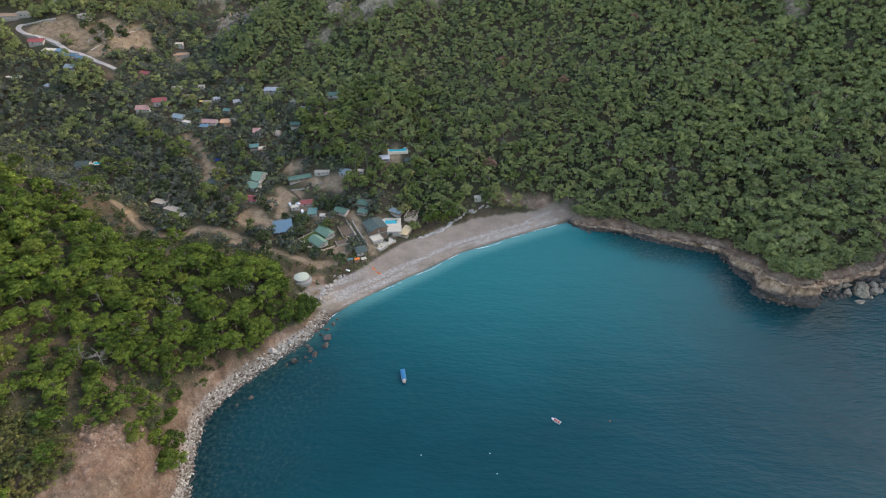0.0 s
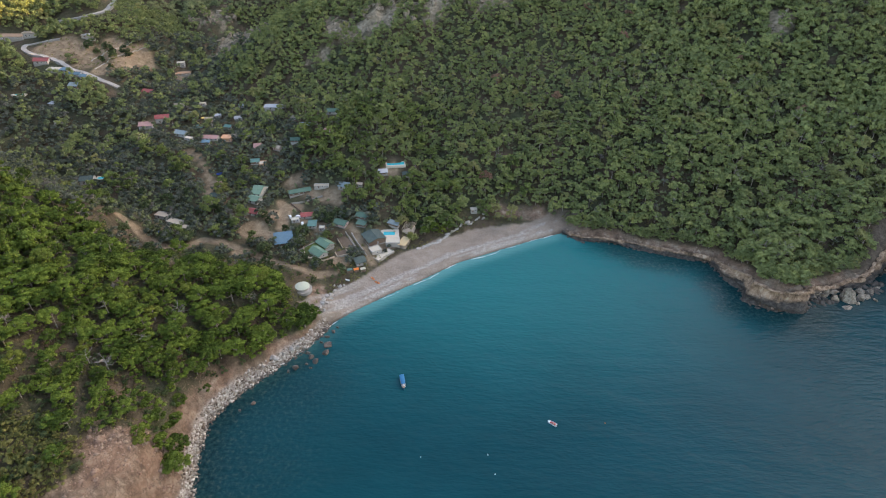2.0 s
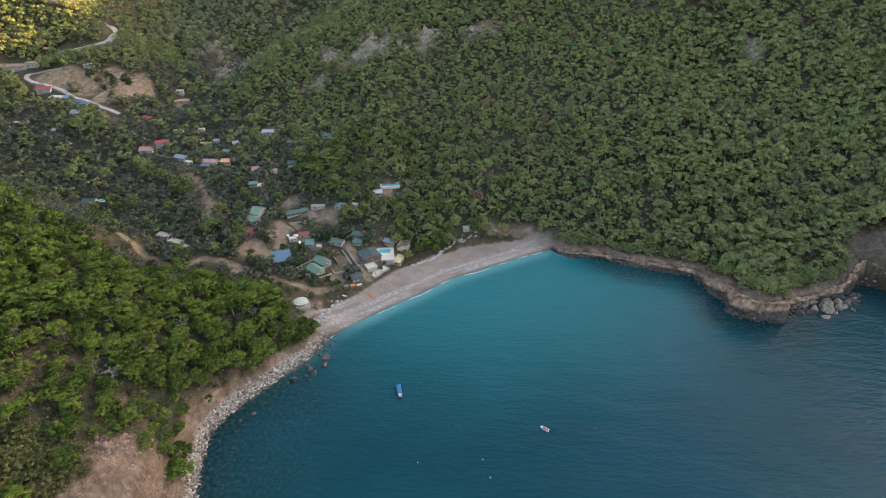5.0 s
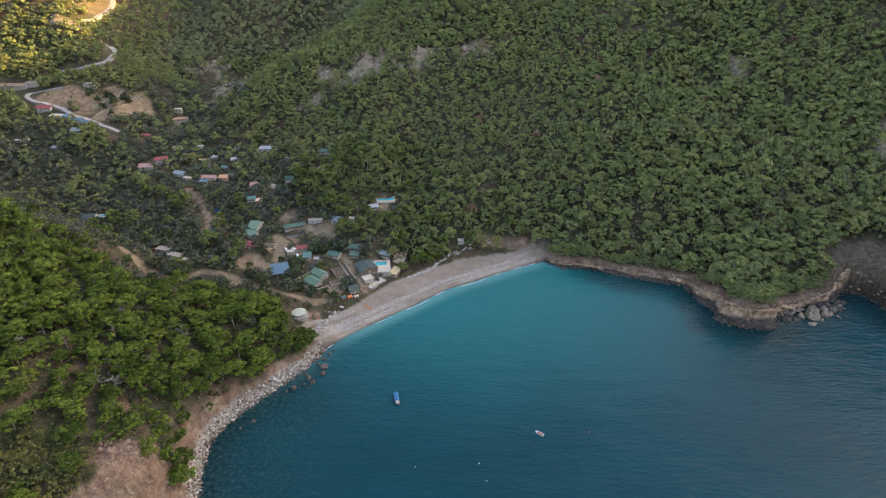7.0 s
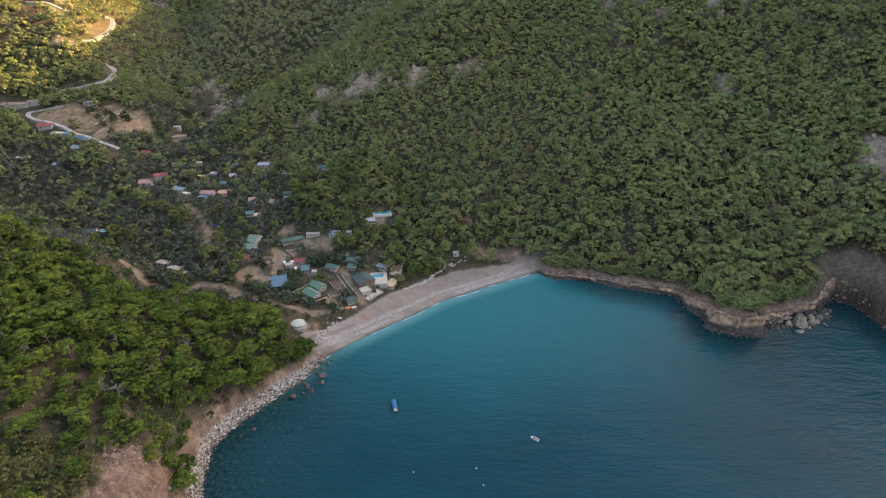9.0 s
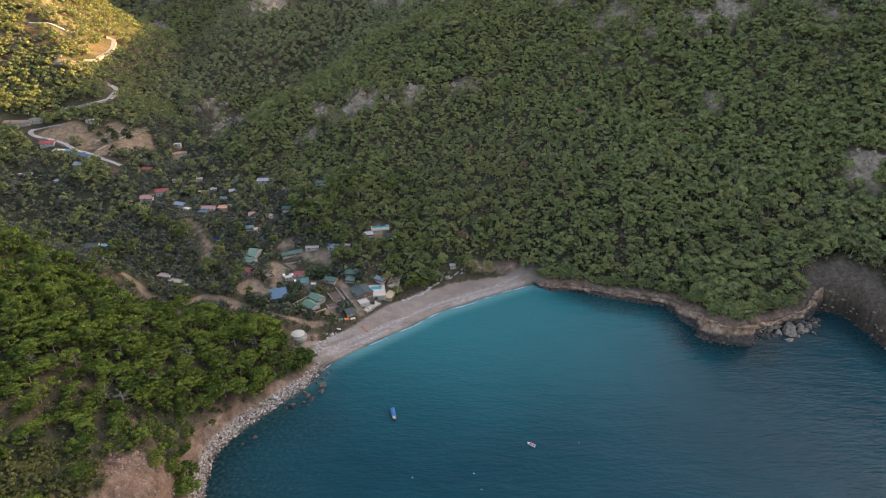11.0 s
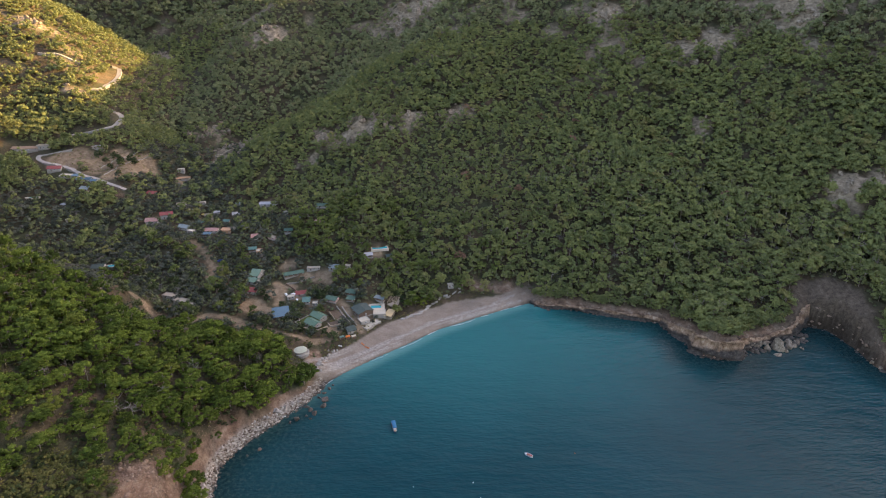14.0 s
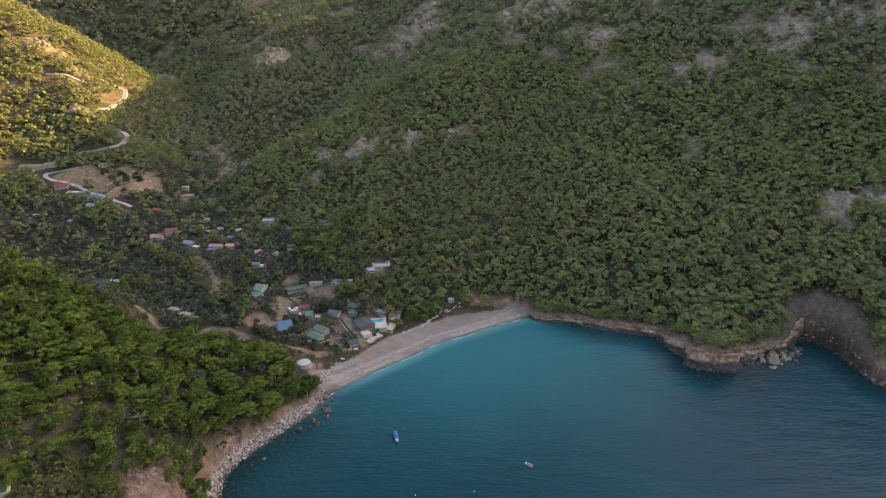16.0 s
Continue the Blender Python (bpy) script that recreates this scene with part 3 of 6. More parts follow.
def stem(height, radius, boughs=6):
    out = [limb((0, 0, -1.0), (0.1, 0.1, height * 0.5), 0.34, 0.22, 6), limb((0.1, 0.1, height * 0.5), (0.0, 0.2, height * 0.9), 0.22, 0.06, 5)]
    for k in range(boughs):
        a, z = k * 2.4 + rng.normal(0, 0.3), height * rng.uniform(0.35, 0.75)
        r = radius * rng.uniform(0.5, 0.85)
        out.append(limb((0.1, 0.1, z), (r * np.cos(a), r * np.sin(a), z + height * rng.uniform(0.05, 0.18)), 0.12, 0.03, 4))
    return joined(out)


def grown(name, templates, x, y, z, size, material):
    """Many plants as one mesh: each a turned and scaled copy of one of the templates."""
    verts, faces, tints, n = [], [], [], 0
    pick = rng.integers(0, len(templates), len(x))
    for k, (tv, tf) in enumerate(templates):
        who = np.nonzero(pick == k)[0]
        if not len(who):
            continue
        a, s = rng.uniform(0, 6.3, len(who)), size[who]
        c, sn = np.cos(a) * s, np.sin(a) * s
        tall = s * rng.uniform(0.85, 1.15, len(who))
        v = np.stack([c[:, None] * tv[:, 0] - sn[:, None] * tv[:, 1] + x[who, None], sn[:, None] * tv[:, 0] + c[:, None] * tv[:, 1] + y[who, None], tall[:, None] * tv[:, 2] + z[who, None]], -1)
        f = tf[None] + (np.arange(len(who)) * len(tv))[:, None, None] + n
        verts.append(v.reshape(-1, 3))
        faces.append(f.reshape(-1, 3))
        tints.append(np.repeat(rng.uniform(0, 1, len(who)), len(tv)))
        n += v.shape[0] * v.shape[1]
    me = mesh_of(name, np.concatenate(verts), np.concatenate(faces))
    me.attributes.new("plant", "FLOAT", "POINT").data.foreach_set("value", np.concatenate(tints).astype(np.float32))
    me.materials.append(material)
    return new(name, me)


def scatter(x0, x1, y0, y1, gap):
    """Places about gap metres apart, off any grid."""
    xs, ys = np.arange(x0, x1, gap), np.arange(y0, y1, gap * 0.88)
    X, Y = np.meshgrid(xs, ys)
    X = X + (np.arange(len(ys)) % 2)[:, None] * gap * 0.5
    x = X.ravel() + rng.uniform(-0.52, 0.52, X.size) * gap
    y = Y.ravel() + rng.uniform(-0.52, 0.52, X.size) * gap
    return x, y


PLOTS = []


def maquis(x, y):
    """The stretch of bushes and dry grass beside the landslip."""
    return 1 - ramp(np.hypot((x + 184) / 23, (y - 152) / 26) + 0.3 * fractal(x, y, 20, 67), 0.8, 1.1)


HILL_EDGE = [(-262, 356), (-250, 343), (-215, 304), (-203, 297), (-194, 298), (-181, 307), (-174, 312), (-163, 313), (-151, 309), (-140, 307), (-120, 308), (-110, 310), (-102, 305), (-92, 297)]


def behind_hill(x, y):
    """The open back of the near hill, north of the pines' edge."""
    edge = np.interp(x, [p[0] for p in HILL_EDGE], [p[1] for p in HILL_EDGE])
    return ramp(y - edge + 2 * fractal(x, y, 15, 69), 0, 3) * (1 - ramp(y - edge, 40, 52)) * (x > -262) * (x < -92)


def growable(x, y):
    """How willingly trees stand at a place, from 0 to 1."""
    d, bluff = shore(x, y)
    f = ground_fields(x, y, 0 * x)
    open_ = 1 - ramp(bluff, 0.5, 3.5)
    edge = np.where(x < -60, 4.5 + 0.22 * bluff, 6.0 + 0.12 * bluff) * (1 - open_) + (strand(x) + np.where(x < 40, 3.0, 0.5)) * open_
    ok = ramp(d + np.where(x < -60, 3.0, 1.0) * fractal(x, y, 20, 61), edge, edge + np.where(x < -60, 4.0, 3.5)) * (1 - slip(x, y)) * (1 - bank(x, y))
    ok = ok * ramp(np.hypot((x - 331) / 28, (y - 369) / 36), 0.9, 1.1)
    ok = ok * (1 - f["dirt"]) * (1 - 0.8 * bare_ground(x, y + 6)) * (1 - 0.88 * f["crag"]) * (1 - 0.92 * maquis(x, y))
    for line, width in ROADS:
        e1, _ = along(x, y, line)
        e2, _ = along(x, y + 7, line)
        ok = ok * ramp(np.minimum(e1, e2), width * 0.5 + 2, width * 0.5 + 5)
    for cx, cy, r in PLOTS:
        ok = ok * ramp(np.minimum(np.hypot(x - cx, y - cy), np.hypot(x - cx, y + 6.5 - cy)), r * 0.7 + 1.0, r * 0.7 + 3.2)
    return ok


def olive_zone(x, y):
    e1, _ = along(x, y, VILLAGE[1:])
    e2, _ = along(x, y, SIDE[1:5])
    e = np.minimum(e1, e2) + 22 * fractal(x, y, 60, 71)
    return 1 - ramp(e, 45, 75)


def seen(x, y):
    """Inside the fan of ground that the bay looks up to."""
    return (np.abs(x) < 0.80 * (y + 90) + 40) & (y > 110)


# ---- surfaces of made things ----
def painted(name, rgb, rough=0.6, wear=0.35, metal=0.0, ribs=0.0):
    m = Mat(name, rough, metal, 0.3)
    dark, pale = tuple(c * 0.6 for c in rgb), tuple(min(c * 1.3 + 0.04, 0.9) for c in rgb)
    col = m.mix(m.ramp(m.noise(2.5, 5), (0.35, (0, 0, 0)), (0.7, (wear,) * 3)), rgb, pale)
    col = m.mix(m.ramp(m.noise(0.9, 6, 0.7), (0.5, (0, 0, 0)), (0.75, (wear,) * 3)), col, dark)
    m.colour(m.mix(m.math("MULTIPLY", m.each(), 0.25), col, dark))
    if ribs:
        wave = m.n("ShaderNodeTexWave", Scale=ribs, Distortion=0.3)
        tc = m.n("ShaderNodeTexCoord")
        m.link(tc.outputs["Object"], wave.inputs["Vector"])
        m.bump(wave.outputs["Fac"], 0.5, 0.05)
    else:
        m.bump(m.noise(0.3, 4), 0.3, 0.03)
    return m.m


BLUE_ROOF = painted("blue_sheet_metal", (0.085, 0.155, 0.20), 0.65, ribs=2.0)
BLUE_PALE = painted("pale_blue_sheet_metal", (0.20, 0.245, 0.25), 0.6, ribs=2.0)
GREEN_ROOF = painted("green_ribbed_roof", (0.115, 0.190, 0.125), 0.75, ribs=2.0)
GREEN_PALE = painted("pale_green_roof", (0.155, 0.235, 0.160), 0.75, ribs=2.0)
GREEN_DARK = painted("dark_green_roof", (0.07, 0.125, 0.09), 0.75, ribs=2.0)
TEAL = painted("teal_sheet_metal", (0.085, 0.17, 0.145), 0.7, ribs=2.0)
RED_ROOF = painted("red_roof_tiles", (0.25, 0.065, 0.058), 0.75, ribs=1.2)
PINK_ROOF = painted("faded_pink_tiles", (0.33, 0.185, 0.155), 0.75, ribs=1.2)
RUST = painted("rusty_brown_roof", (0.30, 0.20, 0.13), 0.75, ribs=1.2)
SLATE = painted("dark_slate_roof", (0.060, 0.080, 0.068), 0.85, ribs=1.5)
GREY_ROOF = painted("grey_sheet_roof", (0.36, 0.36, 0.36), 0.55, ribs=1.5)
AWNING = painted("reed_awning", (0.50, 0.37, 0.20), 0.9, 0.3)
CREAM = painted("cream_concrete", (0.50, 0.435, 0.33), 0.8, 0.3)
SANDSTONE = painted("sandstone_slab", (0.32, 0.265, 0.195), 0.9)
STONE = painted("rubble_stone", (0.30, 0.27, 0.23), 0.95, 0.5)
PLASTER = painted("white_plaster", (0.38, 0.345, 0.295), 0.85, 0.3)
PINK = painted("pink_plaster", (0.52, 0.36, 0.30), 0.85)
BRICK = painted("orange_brick", (0.48, 0.27, 0.15), 0.9)
TIMBER = painted("brown_timber", (0.16, 0.105, 0.07), 0.8)
WOOD = painted("weathered_planks", (0.42, 0.33, 0.23), 0.85, 0.4)
GLASS = painted("dark_window_glass", (0.03, 0.04, 0.05), 0.12, 0.1)
WHITE = painted("white_gelcoat", (0.74, 0.74, 0.72), 0.3, 0.15)
CANVAS_BLUE = painted("blue_canvas", (0.02, 0.135, 0.26), 0.75, 0.3)
NAVY = painted("dark_blue_hull", (0.03, 0.06, 0.11), 0.4, 0.2)
ORANGE = painted("orange_plastic", (0.72, 0.18, 0.03), 0.4, 0.2)
RED = painted("red_cushion", (0.36, 0.04, 0.04), 0.7, 0.2)
RUBBER = painted("black_rubber", (0.02, 0.02, 0.02), 0.8, 0.1)
YELLOW = painted("yellow_canvas", (0.62, 0.46, 0.14), 0.8, 0.2)
TENT = painted("pale_green_tent_canvas", (0.40, 0.41, 0.31), 0.85, 0.2)
TILTH = painted("dug_brown_earth", (0.105, 0.072, 0.046), 0.95, 0.5)
TARP = painted("blue_tarpaulin", (0.03, 0.07, 0.30), 0.5, 0.3)
POOL_TILE = painted("pool_tile", (0.30, 0.52, 0.56), 0.5, 0.1)
pw = Mat("pool_water", 0.06, 0, 0.5)
pw.colour(pw.ramp(pw.noise(3), (0.3, (0.02, 0.34, 0.39)), (0.7, (0.04, 0.43, 0.46))))
pw.bump(pw.noise(0.5), 0.15, 0.1)
POOL_WATER = pw.m
LAWN = foliage("mown_grass", (0.05, 0.075, 0.02), (0.08, 0.11, 0.03), (0.11, 0.14, 0.04))
rk = Mat("limestone", 0.92, 0, 0.2)
rk.colour(rk.mix(rk.math("MULTIPLY", rk.each(), 0.4), rk.ramp(rk.noise(2.2, 7, 0.72), (0.36, (0.085, 0.068, 0.050)), (0.5, (0.235, 0.190, 0.138)), (0.66, (0.42, 0.355, 0.268))), (0.19, 0.14, 0.10)))
rk.bump(rk.noise(0.7, 6, 0.75), 0.8, 0.3)
LIMESTONE = rk.m
pr = Mat("pale_limestone", 0.9, 0, 0.2)
pr.colour(pr.ramp(pr.noise(1.6, 7, 0.7), (0.3, (0.17, 0.145, 0.12)), (0.5, (0.34, 0.31, 0.27)), (0.72, (0.50, 0.48, 0.44))))
pr.bump(pr.noise(0.5, 6, 0.75), 0.8, 0.2)
PALE_ROCK = pr.m
wr = Mat("wet_brown_rock", 0.55, 0, 0.4)
wr.colour(wr.mix(wr.each(), wr.ramp(wr.noise(1.2, 6, 0.7), (0.3, (0.028, 0.024, 0.019)), (0.7, (0.115, 0.092, 0.070))), (0.068, 0.054, 0.041)))
wr.bump(wr.noise(0.4, 6, 0.75), 0.8, 0.2)
WET_ROCK = wr.m
rr = Mat("red_brown_rock", 0.92, 0, 0.2)
rr.colour(rr.mix(rr.island(), rr.ramp(rr.noise(1.4, 7, 0.7), (0.3, (0.085, 0.052, 0.035)), (0.5, (0.21, 0.13, 0.088)), (0.72, (0.38, 0.29, 0.22))), (0.26, 0.19, 0.14)))
rr.bump(rr.noise(0.5, 6, 0.75), 0.8, 0.2)
RED_ROCK = rr.m
sg = Mat("shore_shingle", 0.9, 0, 0.2)
sg.colour(sg.ramp(sg.island(), (0.0, (0.085, 0.062, 0.046)), (0.4, (0.205, 0.165, 0.125)), (0.7, (0.35, 0.31, 0.255)), (1.0, (0.53, 0.495, 0.435))))
SHINGLE = sg.m
fo = Mat("sea_foam", 0.6, 0, 0.3)
fo.colour(fo.ramp(fo.noise(0.8), (0.3, (0.42, 0.47, 0.47)), (0.7, (0.66, 0.70, 0.70))))
FOAM = fo.m


# ---- shapes ----
def part(name, bm, material, parent=None, label=""):
    me = bpy.data.meshes.new(name)
    bmesh.ops.recalc_face_normals(bm, faces=bm.faces)
    bm.to_mesh(me)
    bm.free()
    me.materials.append(material)
    ob = new(name, me)
    ob.parent = parent
    return tagged(ob, label)


def box(sx, sy, sz, at=(0, 0, 0), bm=None, bevel=0.0):
    """A box that stands on at; several can go into one bmesh."""
    bm = bm or bmesh.new()
    made = bmesh.ops.create_cube(bm, size=1.0)["verts"]
    for v in made:
        v.co = Vector((v.co.x * sx + at[0], v.co.y * sy + at[1], (v.co.z + 0.5) * sz + at[2]))
    if bevel:
        bmesh.ops.bevel(bm, geom=list({e for v in made for e in v.link_edges}), offset=bevel, segments=1, affect="EDGES")
    return bm


def hull(points, faces, bm=None):
    bm = bm or bmesh.new()
    vs = [bm.verts.new(p) for p in points]
    for f in faces:
        bm.faces.new([vs[i] for i in f])
    return bm


def disc(r, depth, at=(0, 0, 0), sides=16, r2=None, bm=None):
    bm = bm or bmesh.new()
    made = bmesh.ops.create_cone(bm, cap_ends=True, segments=sides, radius1=r, radius2=r if r2 is None else r2, depth=depth)["verts"]
    for v in made:
        v.co += Vector((at[0], at[1], at[2] + depth / 2))
    return bm


def on_land(x, y):
    return float(lie(x, y))


def base_of(x, y, w, l):
    xs = np.array([x, x - w / 3, x + w / 3, x, x])
    ys = np.array([y, y, y, y - l / 3, y + l / 3])
    return float(np.median(lie(xs, ys)))


def house(x, y, w, l, h, rot, roof, wall, style, label, name="house", rise=0.26):
    """A small building: walls, roof with eaves, a door and windows, on a footing that meets the slope."""
    z, h = base_of(x, y, w, l), h * 0.88
    PLOTS.append((x, y, max(w, l) * 0.5))
    ob = tagged(new(name), label, "house" if name in ("house", "wing") else name.replace("_", " "))
    ob.matrix_world = pose(x, y, z, 0, 0, rot)
    part("footing", box(w + 0.5, l + 0.5, 4.2, (0, 0, -4.0)), STONE, ob)
    part("wall", box(w, l, h - 0.2, (0, 0, 0.2), bevel=0.05), wall, ob)
    o, t = 0.7, 0.22
    a, b = w / 2 + o, l / 2 + o
    if style == "gable":
        r = rise * l
        pts = [(-a, -b, h - 0.15), (a, -b, h - 0.15), (a, 0, h + r), (-a, 0, h + r), (a, b, h - 0.15), (-a, b, h - 0.15)]
        pts += [(p[0], p[1], p[2] - t) for p in pts]
        part("roof", hull(pts, [(0, 1, 2, 3), (3, 2, 4, 5), (6, 9, 8, 7), (9, 11, 10, 8), (0, 6, 7, 1), (5, 4, 10, 11), (0, 3, 9, 6), (3, 5, 11, 9), (1, 7, 8, 2), (2, 8, 10, 4)]), roof, ob)
        part("gable", hull([(-w / 2, -l / 2, h - 0.1), (-w / 2, l / 2, h - 0.1), (-w / 2, 0, h + r - t - 0.1), (w / 2, -l / 2, h - 0.1), (w / 2, l / 2, h - 0.1), (w / 2, 0, h + r - t - 0.1)],
                           [(0, 1, 2), (3, 5, 4), (0, 2, 5, 3), (1, 4, 5, 2), (0, 3, 4, 1)]), wall, ob)
        part("ridge_cap", box(2 * a, 0.4, 0.12, (0, 0, h + r - 0.04)), roof, ob)
    elif style == "shed":
        r = 0.14 * l
        pts = [(-a, -b, h), (a, -b, h), (a, b, h + r), (-a, b, h + r)]
        pts += [(p[0], p[1], p[2] - t) for p in pts]
        part("roof", hull(pts, [(0, 1, 2, 3), (7, 6, 5, 4), (0, 4, 5, 1), (1, 5, 6, 2), (2, 6, 7, 3), (3, 7, 4, 0)]), roof, ob)
        part("upper_wall", hull([(-w / 2, -l / 2, h - 0.05), (w / 2, -l / 2, h - 0.05), (w / 2, l / 2, h + r - 0.3), (-w / 2, l / 2, h + r - 0.3), (-w / 2, l / 2, h - 0.05), (w / 2, l / 2, h - 0.05)],
                                [(0, 1, 2, 3), (3, 2, 5, 4), (0, 3, 4), (1, 5, 2), (0, 4, 5, 1)]), wall, ob)
    else:
        part("roof", box(w + 0.5, l + 0.5, 0.25, (0, 0, h), bevel=0.04), roof, ob)
        for sx, sy, px, py in ((w + 0.5, 0.25, 0, -l / 2 - 0.12), (w + 0.5, 0.25, 0, l / 2 + 0.12), (0.25, l, -w / 2 - 0.12, 0), (0.25, l, w / 2 + 0.12, 0)):
            part("parapet", box(sx, sy, 0.4, (px, py, h + 0.254)), wall, ob)
    part("door", box(1.0, 0.12, 2.0, (-w * 0.2, -l / 2 - 0.03, 0.2)), TIMBER, ob)
    n = max(1, int(w // 4))
    for k in range(n):
        at = (-w / 2 + (k + 0.75) * w / n, -l / 2 - 0.03, 1.1)
        win = part("window", box(1.25, 0.1, 1.2, at), WHITE, ob)
        part("pane", box(1.0, 0.06, 0.95, (at[0], at[1] - 0.04, at[2] + 0.12)), GLASS, win)
    win = part("window", box(0.1, 1.3, 1.2, (w / 2 + 0.03, 0, 1.1)), WHITE, ob)
    part("pane", box(0.06, 1.0, 0.95, (w / 2 + 0.07, 0, 1.22)), GLASS, win)
    return ob


def rock_mesh(name, sx, sy, sz, seed, material, detail=3):
    """A broken block: a ball cut by random planes, then roughened."""
    r = random.Random(seed)
    bm = bmesh.new()
    bmesh.ops.create_icosphere(bm, subdivisions=detail, radius=1.0)
    cuts = [(Vector((r.gauss(0, 1), r.gauss(0, 1), r.gauss(0, 0.8))).normalized(), r.uniform(0.34, 0.66)) for _ in range(11)]
    for v in bm.verts:
        d = v.co.normalized()
        k = min([1.0] + [c / d.dot(n) for n, c in cuts if d.dot(n) > 1e-3])
        k *= 1 + 0.12 * noise.noise(d * 2.3 + Vector((seed, 0, 0))) + 0.10 * noise.noise(d * 6 + Vector((0, seed, 0)))
        v.co = Vector((d.x * k * sx, d.y * k * sy, d.z * k * sz))
    me = bpy.data.meshes.new(name)
    bm.to_mesh(me)
    bm.free()
    me.materials.append(material)
    return me


def rock(name, x, y, z, sx, sy, sz, seed, material, label, rot=0.0, group=""):
    ob = new(name, rock_mesh(name, sx, sy, sz, seed, material))
    ob.matrix_world = pose(x, y, z, 0, 0, rot)
    return tagged(ob, label, "rock", group)


# ---- rocks of the shore ----
SEAS = "boulders off the shingle shore"
for n, (rx, ry, rs) in enumerate([(-80, 276.7, 3.0), (-79.6, 269, 2.4), (-84.7, 262, 2.6), (-95.6, 255.8, 2.7), (-86.6, 256.3, 1.4), (-112.8, 227.1, 1.7), (-88.5, 265, 1.8),
                                  (-84.6, 289.7, 2.0), (-87.1, 284.3, 1.7), (-82, 284, 1.5), (-79, 289, 1.6), (-91.5, 269, 1.7), (-85, 279, 1.3), (-99.5, 252.5, 1.2), (-90, 260, 1.2), (-119, 222, 1.0), (-77.5, 294, 1.1)]):
    rock("boulder", rx, ry, rs * 0.15, rs * 1.4, rs * 1.2, rs * 0.95, 40 + n, WET_ROCK, "brown wave-worn boulder standing in the shallows", n * 47, SEAS)
for n, (rx, ry, rs) in enumerate([(-109.4, 259.5, 4.2), (-101.5, 269, 2.6), (-105, 264.5, 2.6), (-98, 272, 1.9), (-114, 253, 2.2), (-92, 281, 2.2), (-96, 277.5, 1.6), (-117, 247, 1.5), (-103, 262, 1.4), (-83.6, 333.6, 2.0), (-86, 329, 2.6), (-88, 325, 2.2), (-89.5, 321, 2.9), (-87, 333, 1.6), (-90.5, 316, 2.5), (-91, 311, 3.0), (-91, 306, 2.4), (-80.5, 336, 1.5), (-86.5, 320, 1.8), (-88, 313, 2.1), (-85, 325, 1.4), (-92.5, 301, 2.2), (-88, 305, 1.8)]):
    rock("boulder", rx, ry, on_land(rx, ry) + rs * 0.2, rs * 1.1, rs * 0.9, rs * 0.7, 70 + n, PALE_ROCK, "pale limestone boulder on the shingle shore", n * 61, "pale boulders on the shore")
for n, (rx, ry, sx, sy, sz) in enumerate([(277.6, 342.5, 6.6, 5.6, 10.0), (268.4, 342, 3.4, 3.2, 5.4), (262.2, 345, 2.8, 2.4, 2.8), (288, 343, 4.6, 3.6, 6.2), (254.5, 344, 3.6, 3, 4.0), (274, 333.5, 4.2, 2.8, 1.2),
                                          (283, 338, 2.2, 2, 1.8), (294, 346, 3.0, 2.6, 3.0), (300, 352, 3.2, 2.4, 2.2), (250, 346.5, 4.2, 3.4, 8.5), (258.5, 347.5, 4.2, 3.2, 6.0), (281, 348, 5, 4, 5.0), (291, 350, 4.5, 3.6, 4.5), (298, 343, 2.0, 1.8, 1.6), (307, 357, 2.4, 2, 1.8), (265.5, 349, 3.4, 3, 4.2), (271, 350, 4, 3, 4.0)]):
    rock("boulder", rx, ry, sz * 0.25, sx * 1.2, sy * 1.15, sz * 0.95, 100 + n, LIMESTONE, "fallen grey limestone block beside the headland", n * 33, "fallen blocks beside the headland")
for n, (rx, ry, rs) in enumerate([(201.4, 373.1, 2.4), (203, 367, 1.6), (198, 378, 1.5), (191, 383.5, 1.3), (342, 322, 3.2), (344, 315, 2.6), (346, 309, 2.4)]):
    rock("boulder", rx, ry, rs * 0.3, rs, rs * 0.85, rs * 0.8, 130 + n, LIMESTONE, "grey limestone boulder at the foot of the bluff", n * 51, "boulders at the foot of the bluff")
LEDGE = [(-31, 386), (-24, 390.5), (-18, 395.5), (-12, 402.5), (-5, 410), (3, 417.5), (11, 423.5), (22, 431)]
ledge_rng = random.Random(12)
for n in range(30):
    u = n / 29 * (len(LEDGE) - 1.001)
    p, q = LEDGE[int(u)], LEDGE[int(u) + 1]
    rx, ry = (p[i] + (q[i] - p[i]) * (u % 1) + ledge_rng.uniform(-1.3, 1.3) for i in (0, 1))
    rs = ledge_rng.uniform(1.3, 3.2)
    rock("rock_slab", rx, ry, on_land(rx, ry) + 0.1, rs * 1.7, rs * 0.85, rs * 0.55, 150 + n, PALE_ROCK, "pale rock slab at the back of the beach", 40 + ledge_rng.uniform(-25, 25), "pale slabs at the back of the beach")


